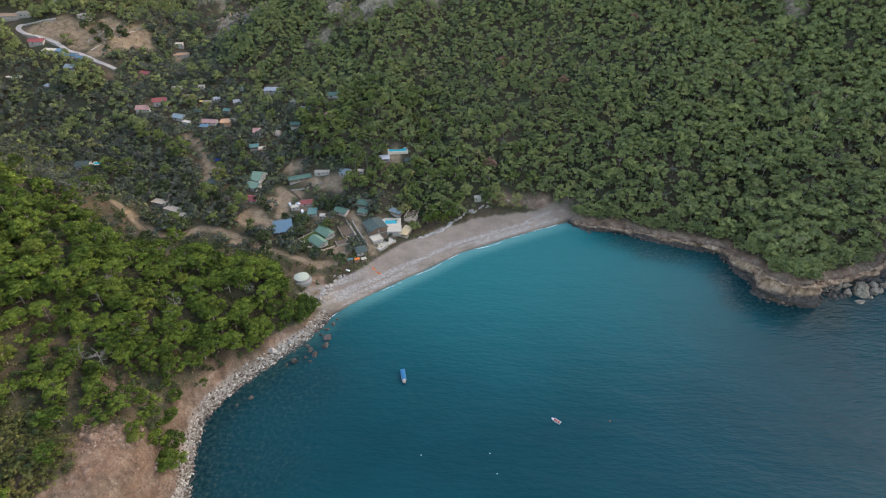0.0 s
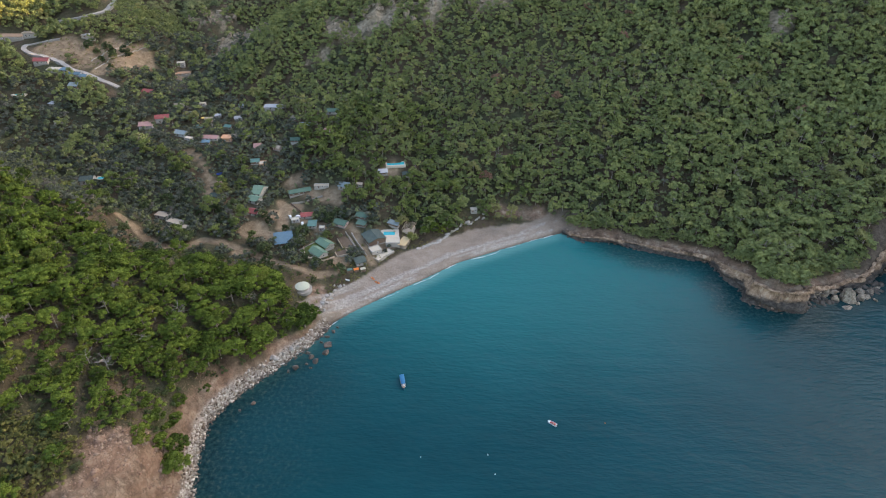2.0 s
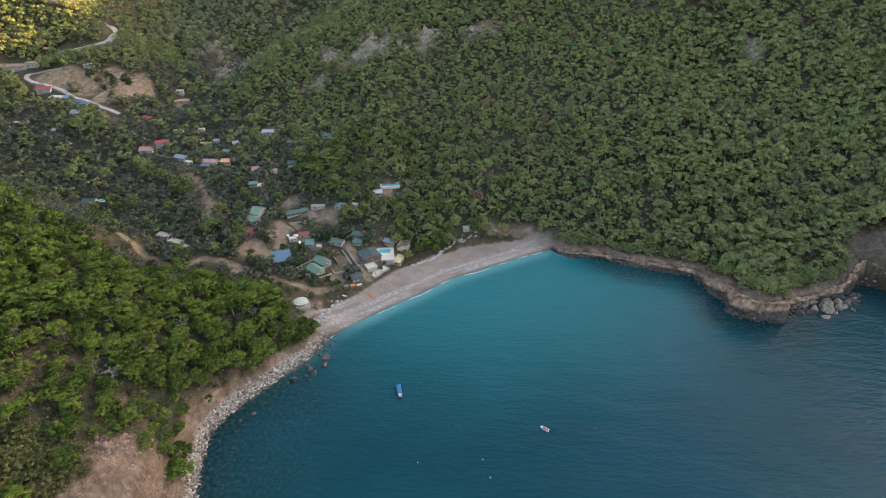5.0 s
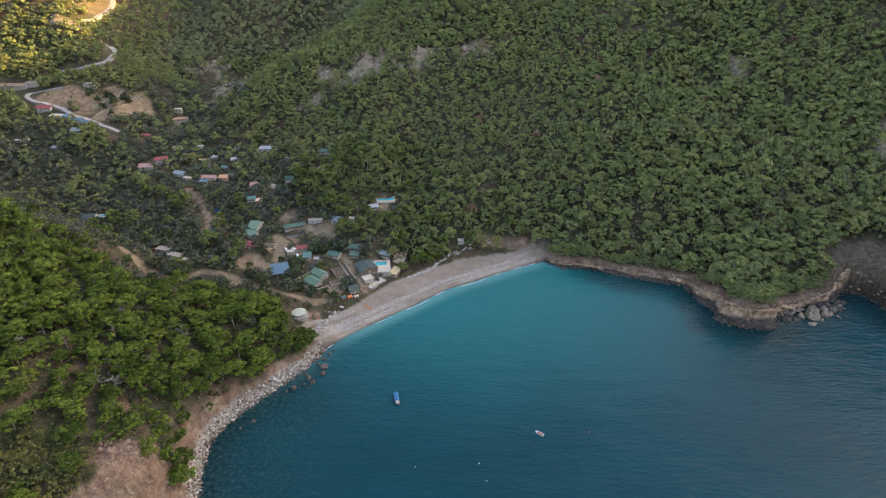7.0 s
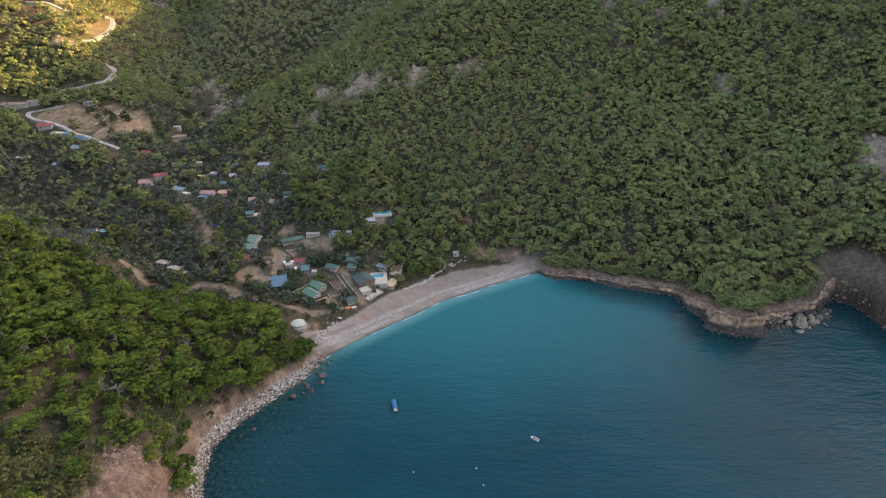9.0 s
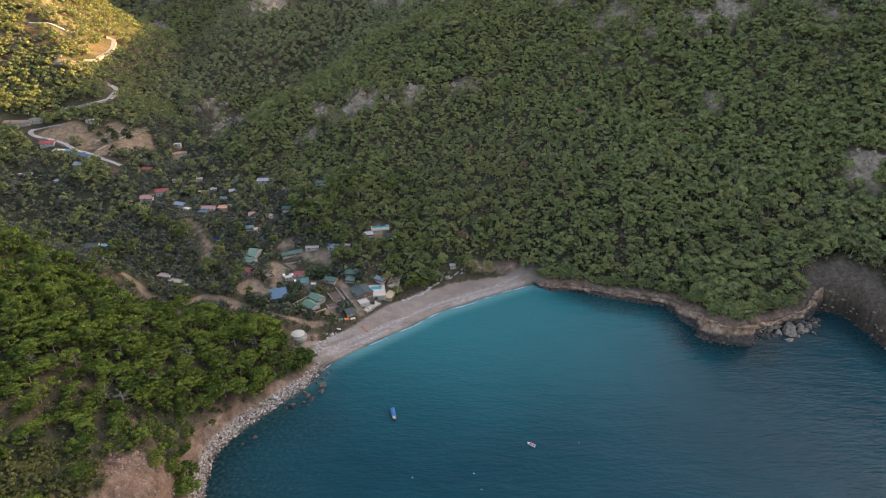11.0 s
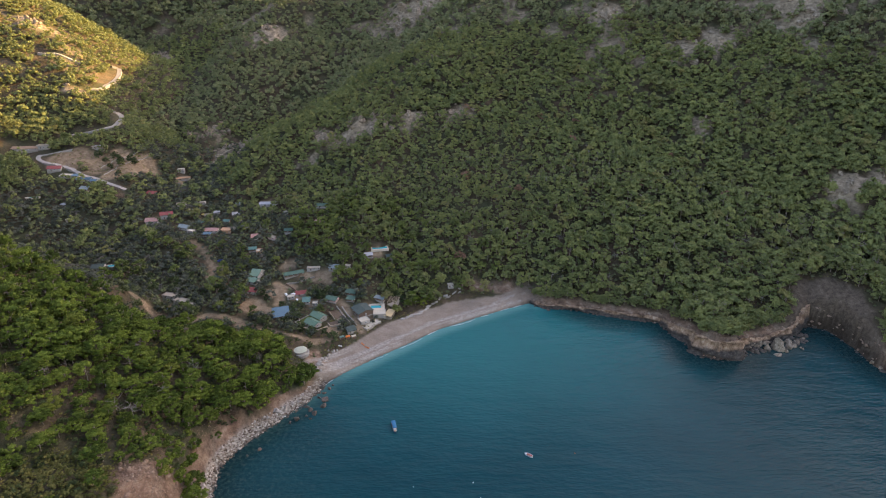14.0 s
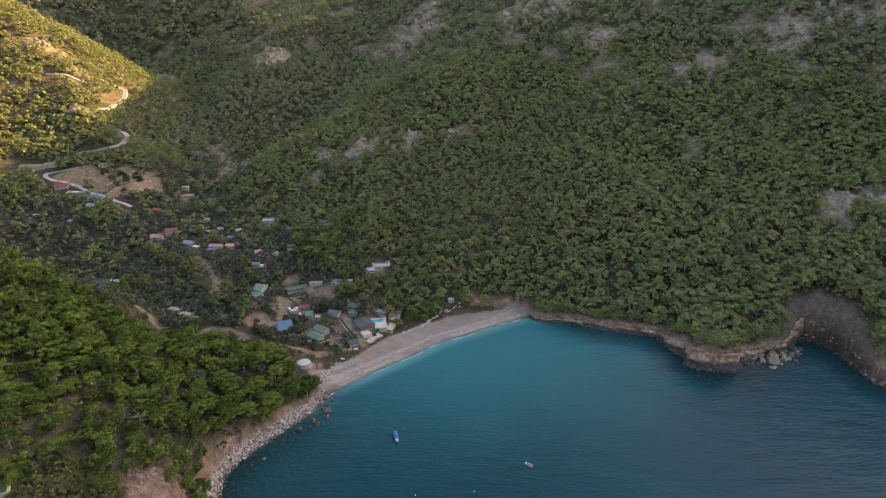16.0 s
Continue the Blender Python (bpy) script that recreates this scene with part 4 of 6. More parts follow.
def strew(name, line, count, near, inland, low, high, material, label, seed, lift=0.15):
    """Loose stones along a stretch of the waterline, in one mesh."""
    r = np.random.default_rng(seed)
    pts = np.array([(p[0], p[1]) for p in line], float)
    seg = r.integers(0, len(pts) - 1, count)
    t = r.uniform(0, 1, count)[:, None]
    at = pts[seg] * (1 - t) + pts[seg + 1] * t
    way = pts[seg + 1] - pts[seg]
    side = np.stack([-way[:, 1], way[:, 0]], 1) / np.linalg.norm(way, axis=1)[:, None]
    at = at + side * r.uniform(near, inland, count)[:, None]
    size = low * (high / low) ** (r.uniform(0, 1, count) ** 2.2)
    z = np.maximum(lie(at[:, 0], at[:, 1]), -0.35) + size * lift
    blocks = [(ICO * r.uniform(0.45, 1.3, (12, 1)) * (1.15, 0.75, 0.65), ICO_F) for _ in range(9)]
    return tagged(grown(name, blocks, at[:, 0], at[:, 1], z, size, material), label, "stones", kind="stuff")


LEFT_SHORE = [p for p in COAST if p[0] < -80 and 90 < p[1] < 300]
RIGHT_SHORE = [p for p in COAST if p[0] > 84 and p[1] > 290 and p[0] < 360]
strew("shore_stones", LEFT_SHORE, 5200, -1.0, 5.4, 0.16, 1.15, SHINGLE, "pale and brown stones strewn along the shore", 3)
strew("wet_stones", LEFT_SHORE, 1100, -2.4, 0.8, 0.3, 1.0, WET_ROCK, "dark wet stones at the waterline", 4)
strew("bluff_stones", RIGHT_SHORE, 420, -3.0, 0.2, 0.5, 2.2, WET_ROCK, "dark broken rock along the foot of the bluff", 5, 0.0)
strew("bluff_blocks", RIGHT_SHORE, 160, 0.4, 4.0, 0.8, 2.6, RED_ROCK, "tan and brown broken blocks of the low cliff", 9, -0.25)
strew("cape_rocks", [(244, 336), (268, 344), (300, 354), (312, 366)], 170, -6, 6, 0.8, 3.4, WET_ROCK, "tumbled dark rocks beside the headland", 14, 0.1)
strew("scarp_stones", [p for p in COAST if p[0] < -110 and 90 < p[1] < 240], 2600, 6, 40, 0.1, 0.5, RED_ROCK, "loose stones on the bare red slope", 6)
strew("slip_blocks", [(-124, 110), (-124, 167), (-131, 190)], 420, 7, 38, 0.3, 1.9, RED_ROCK, "broken red-brown blocks on the landslip", 8, 0.05)


def sea_cliff():
    """The steep broken face of the low cliff, from the sea bed to its rim."""
    run = [p for p in COAST if p[0] > 84 and p[1] > 322 and p[0] < 335]
    path = []
    for p, q in zip(run, run[1:]):
        n = max(2, int(math.dist(p[:2], q[:2]) / 1.1))
        path += [tuple(a + (b - a) * k / n for a, b in zip(p, q)) for k in range(n)]
    path = np.array(path + [run[-1]])
    way = np.gradient(path[:, :2], axis=0)
    for _ in range(3):
        way[1:-1] = (way[:-2] + way[1:-1] + way[2:]) / 3
    way /= np.linalg.norm(way, axis=1)[:, None]
    inland = np.stack([-way[:, 1], way[:, 0]], 1)
    levels = np.array([0, 0.08, 0.16, 0.25, 0.34, 0.43, 0.52, 0.61, 0.70, 0.79, 0.88, 0.95, 1.0, 1.0])
    verts, splash = [], []
    for k, v in enumerate(levels):
        h = path[:, 2] + 1.0 + 1.2 * fractal(path[:, 0], path[:, 1], 9, 121, 3)
        z = -1.6 + v * (h + 1.6) - (1.6 if k == len(levels) - 1 else 0)
        lean = -1.3 + 0.16 * np.maximum(z, 0) + (3.2 if k == len(levels) - 1 else 0)
        lean = lean + 1.5 * fractal(path[:, 0] + 3 * z, path[:, 1] - 2 * z, 8, 123, 4) + 0.9 * np.sign(fractal(path[:, 0] * 0.3 + path[:, 1] * 0.2, z * 2.2, 3.0, 127, 2)) + 1.2 * np.abs(fractal(path[:, 0] * 1.4, path[:, 1] * 1.4, 4, 129, 2))
        at = path[:, :2] + inland * lean[:, None]
        verts.append(np.column_stack([at, z]))
        splash.append(1 - ramp(z + 1.6 * fractal(path[:, 0], path[:, 1], 7, 125, 3), 0.36 * path[:, 2] + 1.0, 0.44 * path[:, 2] + 2.4))
    n, rows = len(path), len(levels)
    a = (np.arange(rows - 1)[:, None] * n + np.arange(n - 1)).ravel()
    me = mesh_of("sea_cliff", np.concatenate(verts), np.stack([a, a + 1, a + n + 1, a + n], 1))
    me.attributes.new("splash", "FLOAT", "POINT").data.foreach_set("value", np.concatenate(splash).astype(np.float32))
    me.materials.append(CLIFF)
    return tagged(new("sea_cliff", me), "low cliff of tan rock, dark where the sea wets it", "cliff", kind="structure")


sea_cliff()


def foam_line():
    """A thin broken edge of foam where small waves meet the beach."""
    pts = np.array([(p[0], p[1]) for p in COAST if -86 < p[0] < 92 and p[1] > 290], float)
    verts, faces = [], []
    for p, q in zip(pts, pts[1:]):
        n = max(2, int(np.linalg.norm(q - p) / 0.8))
        way = (q - p) / np.linalg.norm(q - p)
        side = np.array([-way[1], way[0]])
        for k in range(n):
            a, b = p + (q - p) * k / n, p + (q - p) * (k + 1.08) / n
            mid = (a + b) / 2
            wide = 0.12 + 0.9 * max(0, float(fractal(mid[:1], mid[1:], 9, 101, 3)[0]) + 0.06)
            if wide < 0.2:
                continue
            shift = -0.5 + 1.6 * float(fractal(mid[:1], mid[1:], 16, 103, 3)[0])
            i = len(verts)
            for at, s in ((a, shift - wide), (b, shift - wide), (b, shift), (a, shift)):
                verts.append((*(at + side * s), 0.16))
            faces.append((i, i + 1, i + 2, i + 3))
    me = mesh_of("foam", np.array(verts), np.array(faces))
    me.materials.append(FOAM)
    return tagged(new("foam", me), "thin white foam where small waves meet the beach", "foam", kind="stuff")


foam_line()

# ---- crags on the slopes ----
crag_rng = random.Random(5)
for cx, cy, cr, cs in CRAGS:
    for k in range(max(5, int(cr / 2.6))):
        a, rr = crag_rng.uniform(0, 6.3), cr * 0.75 * crag_rng.uniform(0.1, 1) ** 0.6
        px, py = cx + rr * math.cos(a), cy + rr * math.sin(a) / cs
        s = cr * crag_rng.uniform(0.05, 0.15) + 0.8
        rock("rock_outcrop", px, py, on_land(px, py) + s * 0.15, s * 1.2, s * 0.8, s * crag_rng.uniform(0.8, 1.4), crag_rng.randrange(999), LIMESTONE, "grey limestone outcrop among the pines", crag_rng.uniform(0, 360), "outcrops on the mountainside")

# ---- the village ----
house(-134.6, 378.7, 13, 13, 3.6, 18, BLUE_ROOF, TIMBER, "shed", "wide shed with a faded blue sheet-metal roof", "shed")
house(-104.5, 364.0, 12, 8, 3.2, -40, GREEN_ROOF, PLASTER, "gable", "lodge with a faded green ribbed roof on the lawn", "house")
house(-102.5, 378.0, 12, 8, 3.2, -40, GREEN_ROOF, PLASTER, "gable", "lodge with a faded green ribbed roof on the lawn", "house")
house(-66.5, 391.0, 14, 14, 4.4, -57, SLATE, TIMBER, "gable", "large dark-roofed beach restaurant in brown timber", "restaurant", 0.15)
house(-63.6, 377.2, 7, 8, 3.0, -57, CREAM, PLASTER, "flat", "flat-roofed cream annexe beside the restaurant", "annexe")
house(-73.4, 361.5, 7, 8, 2.8, 32, SLATE, PLASTER, "gable", "small hut with a dark grey-blue roof by the beach", "hut")
house(-95.2, 406.6, 10, 7, 3.0, -20, GREEN_DARK, PINK, "gable", "pink-walled cabin with a dark green roof", "house")
house(-78.9, 415.6, 9, 7, 3.0, -12, GREEN_DARK, TIMBER, "gable", "timber cabin with a dark green roof under the trees", "cabin")
house(-78.3, 405.8, 7, 5, 2.6, -12, GREEN_DARK, TIMBER, "shed", "low timber cabin with a dark green roof", "cabin")
house(-124.8, 414.0, 9, 6, 2.8, 12, RED_ROOF, PLASTER, "gable", "small house with a dull red roof", "house")
house(-117.8, 402.6, 6, 7, 2.8, 5, TEAL, PLASTER, "shed", "small hut with a teal sheet roof", "hut")
house(-109.5, 399.6, 4, 4, 2.4, 5, CREAM, PLASTER, "flat", "tiny flat-roofed white hut beside a lane", "hut")
house(-132.2, 405.5, 6, 4, 2.4, 20, CREAM, PLASTER, "flat", "tiny white hut among the cars", "hut")
house(-138.2, 446.1, 18, 6, 3.0, 25, GREEN_DARK, TIMBER, "gable", "long low house with a green sheet roof", "house")
house(-170.8, 440.3, 8, 14, 3.4, -14, GREEN_PALE, PLASTER, "gable", "long house with a pale green roof", "house")
house(-170.8, 426.6, 9, 8, 3.4, -20, GREEN_PALE, PLASTER, "gable", "short wing with a pale green roof", "wing")
house(-165.0, 405.7, 8, 7, 3.2, -12, RED_ROOF, PLASTER, "gable", "house with a crimson roof above the track", "house")
house(-234.4, 394.7, 11, 6, 2.6, -15, SANDSTONE, STONE, "flat", "flat-roofed stone hut in a clearing", "stone_hut")
house(-221.2, 386.4, 12, 6, 2.6, -20, SANDSTONE, STONE, "flat", "flat-roofed stone hut in a clearing", "stone_hut")
house(-209.4, 376.6, 6, 6, 2.4, -20, SANDSTONE, STONE, "flat", "small flat-roofed stone hut in a clearing", "stone_hut")
house(-317.7, 438.8, 10, 9, 4.0, 10, SLATE, PLASTER, "gable", "house with a dark roof in the woods", "house")
house(-99.7, 448.4, 8, 6, 3, -10, BLUE_PALE, PLASTER, "shed", "hut with a pale blue roof under the pines", "hut")
house(-120.0, 451.6, 12, 4, 2.4, 5, SANDSTONE, PLASTER, "flat", "low flat store at the edge of the clearing", "store")
house(-304.2, 527.3, 12, 9, 3.4, 8, PINK_ROOF, PLASTER, "gable", "house with a pale pink tiled roof", "house")
house(-295.1, 542.2, 12, 8, 5.5, 20, RED_ROOF, PLASTER, "gable", "two-storey house with a red tiled roof", "house")
house(-267.2, 518.5, 11, 7, 3.5, -18, BLUE_PALE, PLASTER, "gable", "house with a pale blue metal roof", "house")
house(-257.1, 509.6, 7, 4, 3, -18, CREAM, PLASTER, "flat", "white flat-roofed porch wing", "wing")
house(-223.2, 516.3, 9, 9, 3.5, 8, BRICK, BRICK, "flat", "unfinished orange brick house", "house")
house(-219.1, 522.2, 8, 6, 3.0, 8, SANDSTONE, BRICK, "gable", "orange brick house with a tan roof", "house")
house(-237.4, 514.5, 13, 7, 3.2, 0, PINK_ROOF, PLASTER, "gable", "long house with a faded pink roof", "house")
house(-240.0, 506.5, 7, 4, 2.6, 0, BLUE_ROOF, TIMBER, "shed", "lean-to with a blue roof", "lean_to")
house(-186.2, 481.3, 7, 6, 2.8, 15, TEAL, TIMBER, "gable", "hut with a teal roof among olive trees", "hut")
house(-179.0, 479.8, 6, 6, 2.8, 15, CREAM, BRICK, "flat", "brick hut with a white terrace roof", "hut")
house(-189.4, 502.7, 6, 8, 3, 10, PINK_ROOF, PLASTER, "gable", "small house with a pink roof among olive trees", "house")
house(-171.9, 503.9, 6, 5, 2.8, -15, SANDSTONE, PINK, "gable", "small house in a grove of olive trees", "house")
house(-156.8, 514.2, 8, 6, 2.6, 5, GREEN_DARK, TIMBER, "gable", "hut with a dark green canvas roof", "hut")
house(-194.7, 581.3, 20, 6, 3, 3, GREY_ROOF, PLASTER, "shed", "long white building with a grey roof", "house")
house(-127.5, 550.4, 11, 6, 3, 4, GREEN_DARK, PLASTER, "shed", "hut with a bright green roof in the pines", "hut")
house(-150.9, 530.9, 9, 5, 2.6, 5, BLUE_PALE, TIMBER, "shed", "hut with a pale blue roof in the pines", "hut")
house(-168.0, 554.1, 5, 5, 2.6, 5, CREAM, PLASTER, "flat", "tiny white hut in the pines", "hut")
house(-126.2, 521.7, 8, 4, 2.6, -5, PINK_ROOF, PLASTER, "shed", "low white hut among the pines", "hut")
house(-225.5, 557.5, 7, 5, 2.6, 20, GREY_ROOF, PLASTER, "shed", "grey-roofed hut among the trees", "hut")
house(-230.1, 540.7, 6, 5, 2.6, -10, TEAL, TIMBER, "gable", "teal-roofed hut among the trees", "hut")
house(-256.1, 536.8, 6, 5, 2.6, -10, TEAL, TIMBER, "gable", "teal-roofed hut among the trees", "hut")
house(-255.6, 558.4, 8, 5, 2.8, 10, SANDSTONE, BRICK, "gable", "tan-roofed house among the trees", "house")
house(-292.6, 576.9, 9, 5, 2.8, 10, SANDSTONE, PLASTER, "gable", "tan-roofed house among the trees", "house")
house(-271.1, 584.1, 6, 4, 2.6, 10, CREAM, PLASTER, "flat", "white flat-roofed hut in the village", "hut")
house(-233.1, 590.4, 5, 4, 2.6, 10, BLUE_PALE, PLASTER, "shed", "hut with a pale blue roof", "hut")
house(-250.6, 567.8, 6, 4, 2.6, 30, GREY_ROOF, PLASTER, "shed", "grey-roofed hut among the trees", "hut")
house(-206.5, 449.8, 7, 5, 2.8, 15, PINK_ROOF, PLASTER, "gable", "small house with a pink roof by the track", "house")
house(-203.5, 426.3, 7, 6, 2.8, 0, SLATE, TIMBER, "gable", "dark-roofed cabin by the track", "cabin")
house(-86.7, 450.2, 5, 4, 2.6, -10, CREAM, PLASTER, "flat", "tiny white hut in the pines", "hut")
house(-68.4, 465.4, 8, 5, 2.6, 12, GREY_ROOF, TIMBER, "shed", "grey-roofed cabin by the upper pool", "cabin")
house(-47.3, 467.1, 7, 5, 2.6, 12, SLATE, TIMBER, "gable", "dark-roofed cabin by the upper pool", "cabin")
house(-52.9, 410.8, 9, 4, 2.8, -25, BLUE_PALE, TIMBER, "shed", "hut with a pale blue sheet roof under the trees", "hut")
house(12.1, 432.9, 5, 4, 2.4, 10, CREAM, PLASTER, "flat", "tiny white hut above the beach", "hut")
house(-521.6, 676.0, 30, 8, 4, 6, RUST, PLASTER, "gable", "long building with a rusty brown roof beside the road", "house")
house(-500.8, 680.8, 14, 8, 4.5, 8, SANDSTONE, PLASTER, "flat", "tan flat-roofed house beside the road", "house")
house(-429.6, 676.6, 13, 8, 2.8, 5, GREY_ROOF, SANDSTONE, "flat", "flat-roofed tan house above the terraces", "house")
PLOTS.extend([(-521, 668, 22), (-535, 670, 18), (-505, 670, 18), (-498, 664, 12)])
house(-458.6, 627.6, 15, 9, 3.5, 5, RED_ROOF, PLASTER, "gable", "house with a dull red roof below the road", "house")
house(-438.1, 612.4, 13, 6, 3, -4, CREAM, PLASTER, "shed", "white-roofed shed below the road", "shed")
house(-426.1, 611.5, 8, 6, 3, -4, BLUE_ROOF, PLASTER, "shed", "blue-roofed shed below the road", "shed")
house(-418.1, 606.1, 7, 6, 2.6, -4, BLUE_ROOF, PLASTER, "gable", "small blue-roofed bungalow below the road", "house")
house(-410.1, 606.5, 7, 6, 2.6, 5, BLUE_ROOF, PLASTER, "gable", "small blue-roofed bungalow below the road", "house")
house(-401.1, 603.4, 7, 6, 2.6, -10, BLUE_ROOF, PLASTER, "gable", "small blue-roofed bungalow below the road", "house")
house(-404.3, 588.6, 7, 6, 2.6, 8, BLUE_ROOF, PLASTER, "gable", "small blue-roofed bungalow below the road", "house")
house(-403.1, 586.9, 10, 8, 3, -10, BLUE_PALE, TIMBER, "gable", "house with a pale blue roof in the grove", "house")
house(-336.1, 689.2, 8, 6, 4.5, 10, CREAM, PLASTER, "flat", "white cube house on a terrace", "house")
house(-327.8, 672.7, 17, 9, 2.0, 18, BRICK, SANDSTONE, "flat", "terrace deck with an orange tiled floor", "terrace")
house(-335.3, 601.7, 11, 7, 3, -15, RED_ROOF, TIMBER, "gable", "house with a dark red roof in the grove", "house")
house(-394.6, 532.6, 8, 3, 2.2, 3, CREAM, PLASTER, "flat", "low white hut in the woods", "hut")
house(-415.8, 561.6, 6, 4, 2.4, -20, GREY_ROOF, PLASTER, "shed", "grey-roofed hut in the woods", "hut")


def pool(x, y, w, l, rot, label, apron=2.0):
    z = base_of(x, y, w, l) + 0.4
    PLOTS.append((x, y, max(w, l) * 0.5 + apron))
    ob = tagged(new("swimming_pool"), label, "pool")
    ob.matrix_world = pose(x, y, z, 0, 0, rot)
    for sx, sy, px, py in ((w + 2 * apron, apron, 0, -l / 2 - apron / 2), (w + 2 * apron, apron, 0, l / 2 + apron / 2), (apron, l, -w / 2 - apron / 2, 0), (apron, l, w / 2 + apron / 2, 0)):
        part("paving", box(sx, sy, 2.4, (px, py, -2.2)), CREAM, ob)
    part("basin", box(w, l, 0.6, (0, 0, -1.8)), POOL_TILE, ob)
    part("pool_water", box(w, l, 1.15, (0, 0, -1.2)), POOL_WATER, ob, "clear turquoise water")
    return ob


pool(-55.6, 401.0, 9.2, 5.2, 6, "turquoise hotel pool with a cream paved edge beside the restaurant", 3.2)
pool(-58, 476, 15, 5.5, 10, "long turquoise pool among the pines", 1.2)
pool(-309, 444, 6, 4, 10, "small teal pool beside a house in the woods", 1.0)
pool(-457, 574, 9, 5, -20, "blue pool on a paved terrace in the woods", 2.0)


def deck(name, x, y, w, l, h, rot, material, label, cat="terrace", rim=None):
    """A paved platform with a low wall round three sides."""
    PLOTS.append((x, y, max(w, l) * 0.55))
    z = base_of(x, y, w, l)
    ob = tagged(new(name), label, cat)
    ob.matrix_world = pose(x, y, z, 0, 0, rot)
    part("platform", box(w, l, h + 2.5, (0, 0, -2.5), bevel=0.05), STONE, ob)
    part("paving", box(w - 0.1, l - 0.1, 0.12, (0, 0, h)), material, ob)
    for sx, sy, px, py in ((w, 0.3, 0, -l / 2 + 0.15), (0.3, l - 0.6, -w / 2 + 0.15, 0), (0.3, l - 0.6, w / 2 - 0.15, 0)):
        part("low_wall", box(sx, sy, 0.6, (px, py, h + 0.124)), rim or PLASTER, ob)
    return ob


deck("beach_terrace", -57, 374.5, 17, 7, 0.5, 52, CREAM, "cream paved terrace with low white walls above the beach")
deck("restaurant_terrace", -51.5, 390.2, 11, 8.4, 1.5, 6, CREAM, "pale paved terrace beside the restaurant and pool")
deck("lawn_terrace", -216.5, 147, 16, 12, 0.8, 25, LAWN, "walled lawn terrace on the wooded hillside")
deck("garden_plot", -87.5, 384.5, 10, 17, 0.9, 28, TILTH, "fenced bare brown garden plot", "garden", WOOD)
deck("garden_plot", -87.5, 367, 9, 7, 0.7, 28, TILTH, "small fenced brown garden plot beside the lodges", "garden", WOOD)
deck("lodge_lawn", -108, 371, 15, 22, 0.5, -40, LAWN, "walled lawn under the two green-roofed lodges", "garden", STONE)


def pergola(x, y, w, l, h, rot, label, slats=9, solid=False):
    PLOTS.append((x, y, max(w, l) * 0.55))
    z = base_of(x, y, w, l)
    ob = tagged(new("pergola"), label, "pergola")
    ob.matrix_world = pose(x, y, z, 0, 0, rot)
    part("floor", box(w, l, 1.9, (0, 0, -1.6)), SANDSTONE, ob)
    for sx in (-1, 1):
        for sy in (-1, 0, 1):
            part("post", box(0.22, 0.22, h, (sx * (w / 2 - 0.3), sy * (l / 2 - 0.3), 0.25)), WOOD, ob)
        part("beam", box(0.22, l, 0.25, (sx * (w / 2 - 0.3), 0, h + 0.25)), WOOD, ob)
    if solid:
        part("awning", box(w + 0.6, l + 0.6, 0.12, (0, 0, h + 0.51), bevel=0.03), AWNING, ob)
    else:
        for k in range(slats):
            part("slat", box(w, 0.2, 0.14, (0, -l / 2 + (k + 0.5) * l / slats, h + 0.51)), WOOD, ob)
    return ob


pergola(-42.5, 391.0, 6.4, 12, 2.6, -17, "beach pergola with a cream reed awning", solid=True)
pergola(-40, 408, 9, 12, 3.0, -12, "open grey timber pergola frame on a stone floor", 8)


def boat_body(length, beam, depth, rake):
    """A hull with a pointed bow, from rings of corners."""
    rows = [(-0.5, 0.78, 1.0), (-0.25, 0.97, 0.95), (0.05, 1.0, 0.97), (0.3, 0.72, 1.06), (0.44, 0.32, 1.16), (0.5, 0.03, 1.22)]
    bm = bmesh.new()
    rings = []
    for u, wide, up in rows:
        y, b = u * length, beam * wide / 2
        rings.append([bm.verts.new(p) for p in ((-b, y, depth * up), (-b * 0.82, y, 0.0), (0, y, -depth * 0.45), (b * 0.82, y, 0.0), (b, y, depth * up), (b * 0.82, y, depth * up * 0.62), (-b * 0.82, y, depth * up * 0.62))])
    for p, q in zip(rings, rings[1:]):
        for i in range(7):
            j = (i + 1) % 7
            bm.faces.new((p[i], p[j], q[j], q[i]))
    bm.faces.new(rings[0])
    bm.faces.new(list(reversed(rings[-1])))
    return bm


tour = tagged(new("tour_boat"), "wooden tour boat with a long bright blue canopy at anchor", "boat")
tour.matrix_world = pose(-29.2, 247.2, 0.1, 0, 0, 194)
part("hull", boat_body(10.6, 3.1, 1.0, 0.3), NAVY, tour, "dark blue hull")
part("deck", box(2.3, 8.2, 0.1, (0, -0.4, 0.64)), WHITE, tour)
roofing = bmesh.new()
for k in range(6):
    a0, a1 = -1 + k / 3, -1 + (k + 1) / 3
    z0, z1 = 2.5 + 0.28 * (1 - a0 * a0), 2.5 + 0.28 * (1 - a1 * a1)
    hull([(a0 * 1.45, -4.6, z0), (a1 * 1.45, -4.6, z1), (a1 * 1.25, 3.0, z1), (a0 * 1.25, 3.0, z0), (a0 * 1.45, -4.6, z0 - 0.08), (a1 * 1.45, -4.6, z1 - 0.08), (a1 * 1.25, 3.0, z1 - 0.08), (a0 * 1.25, 3.0, z0 - 0.08)],
         [(0, 1, 2, 3), (7, 6, 5, 4), (0, 4, 5, 1), (2, 6, 7, 3), (0, 3, 7, 4), (1, 5, 6, 2)], roofing)
part("canopy", roofing, CANVAS_BLUE, tour, "bright blue canvas canopy")
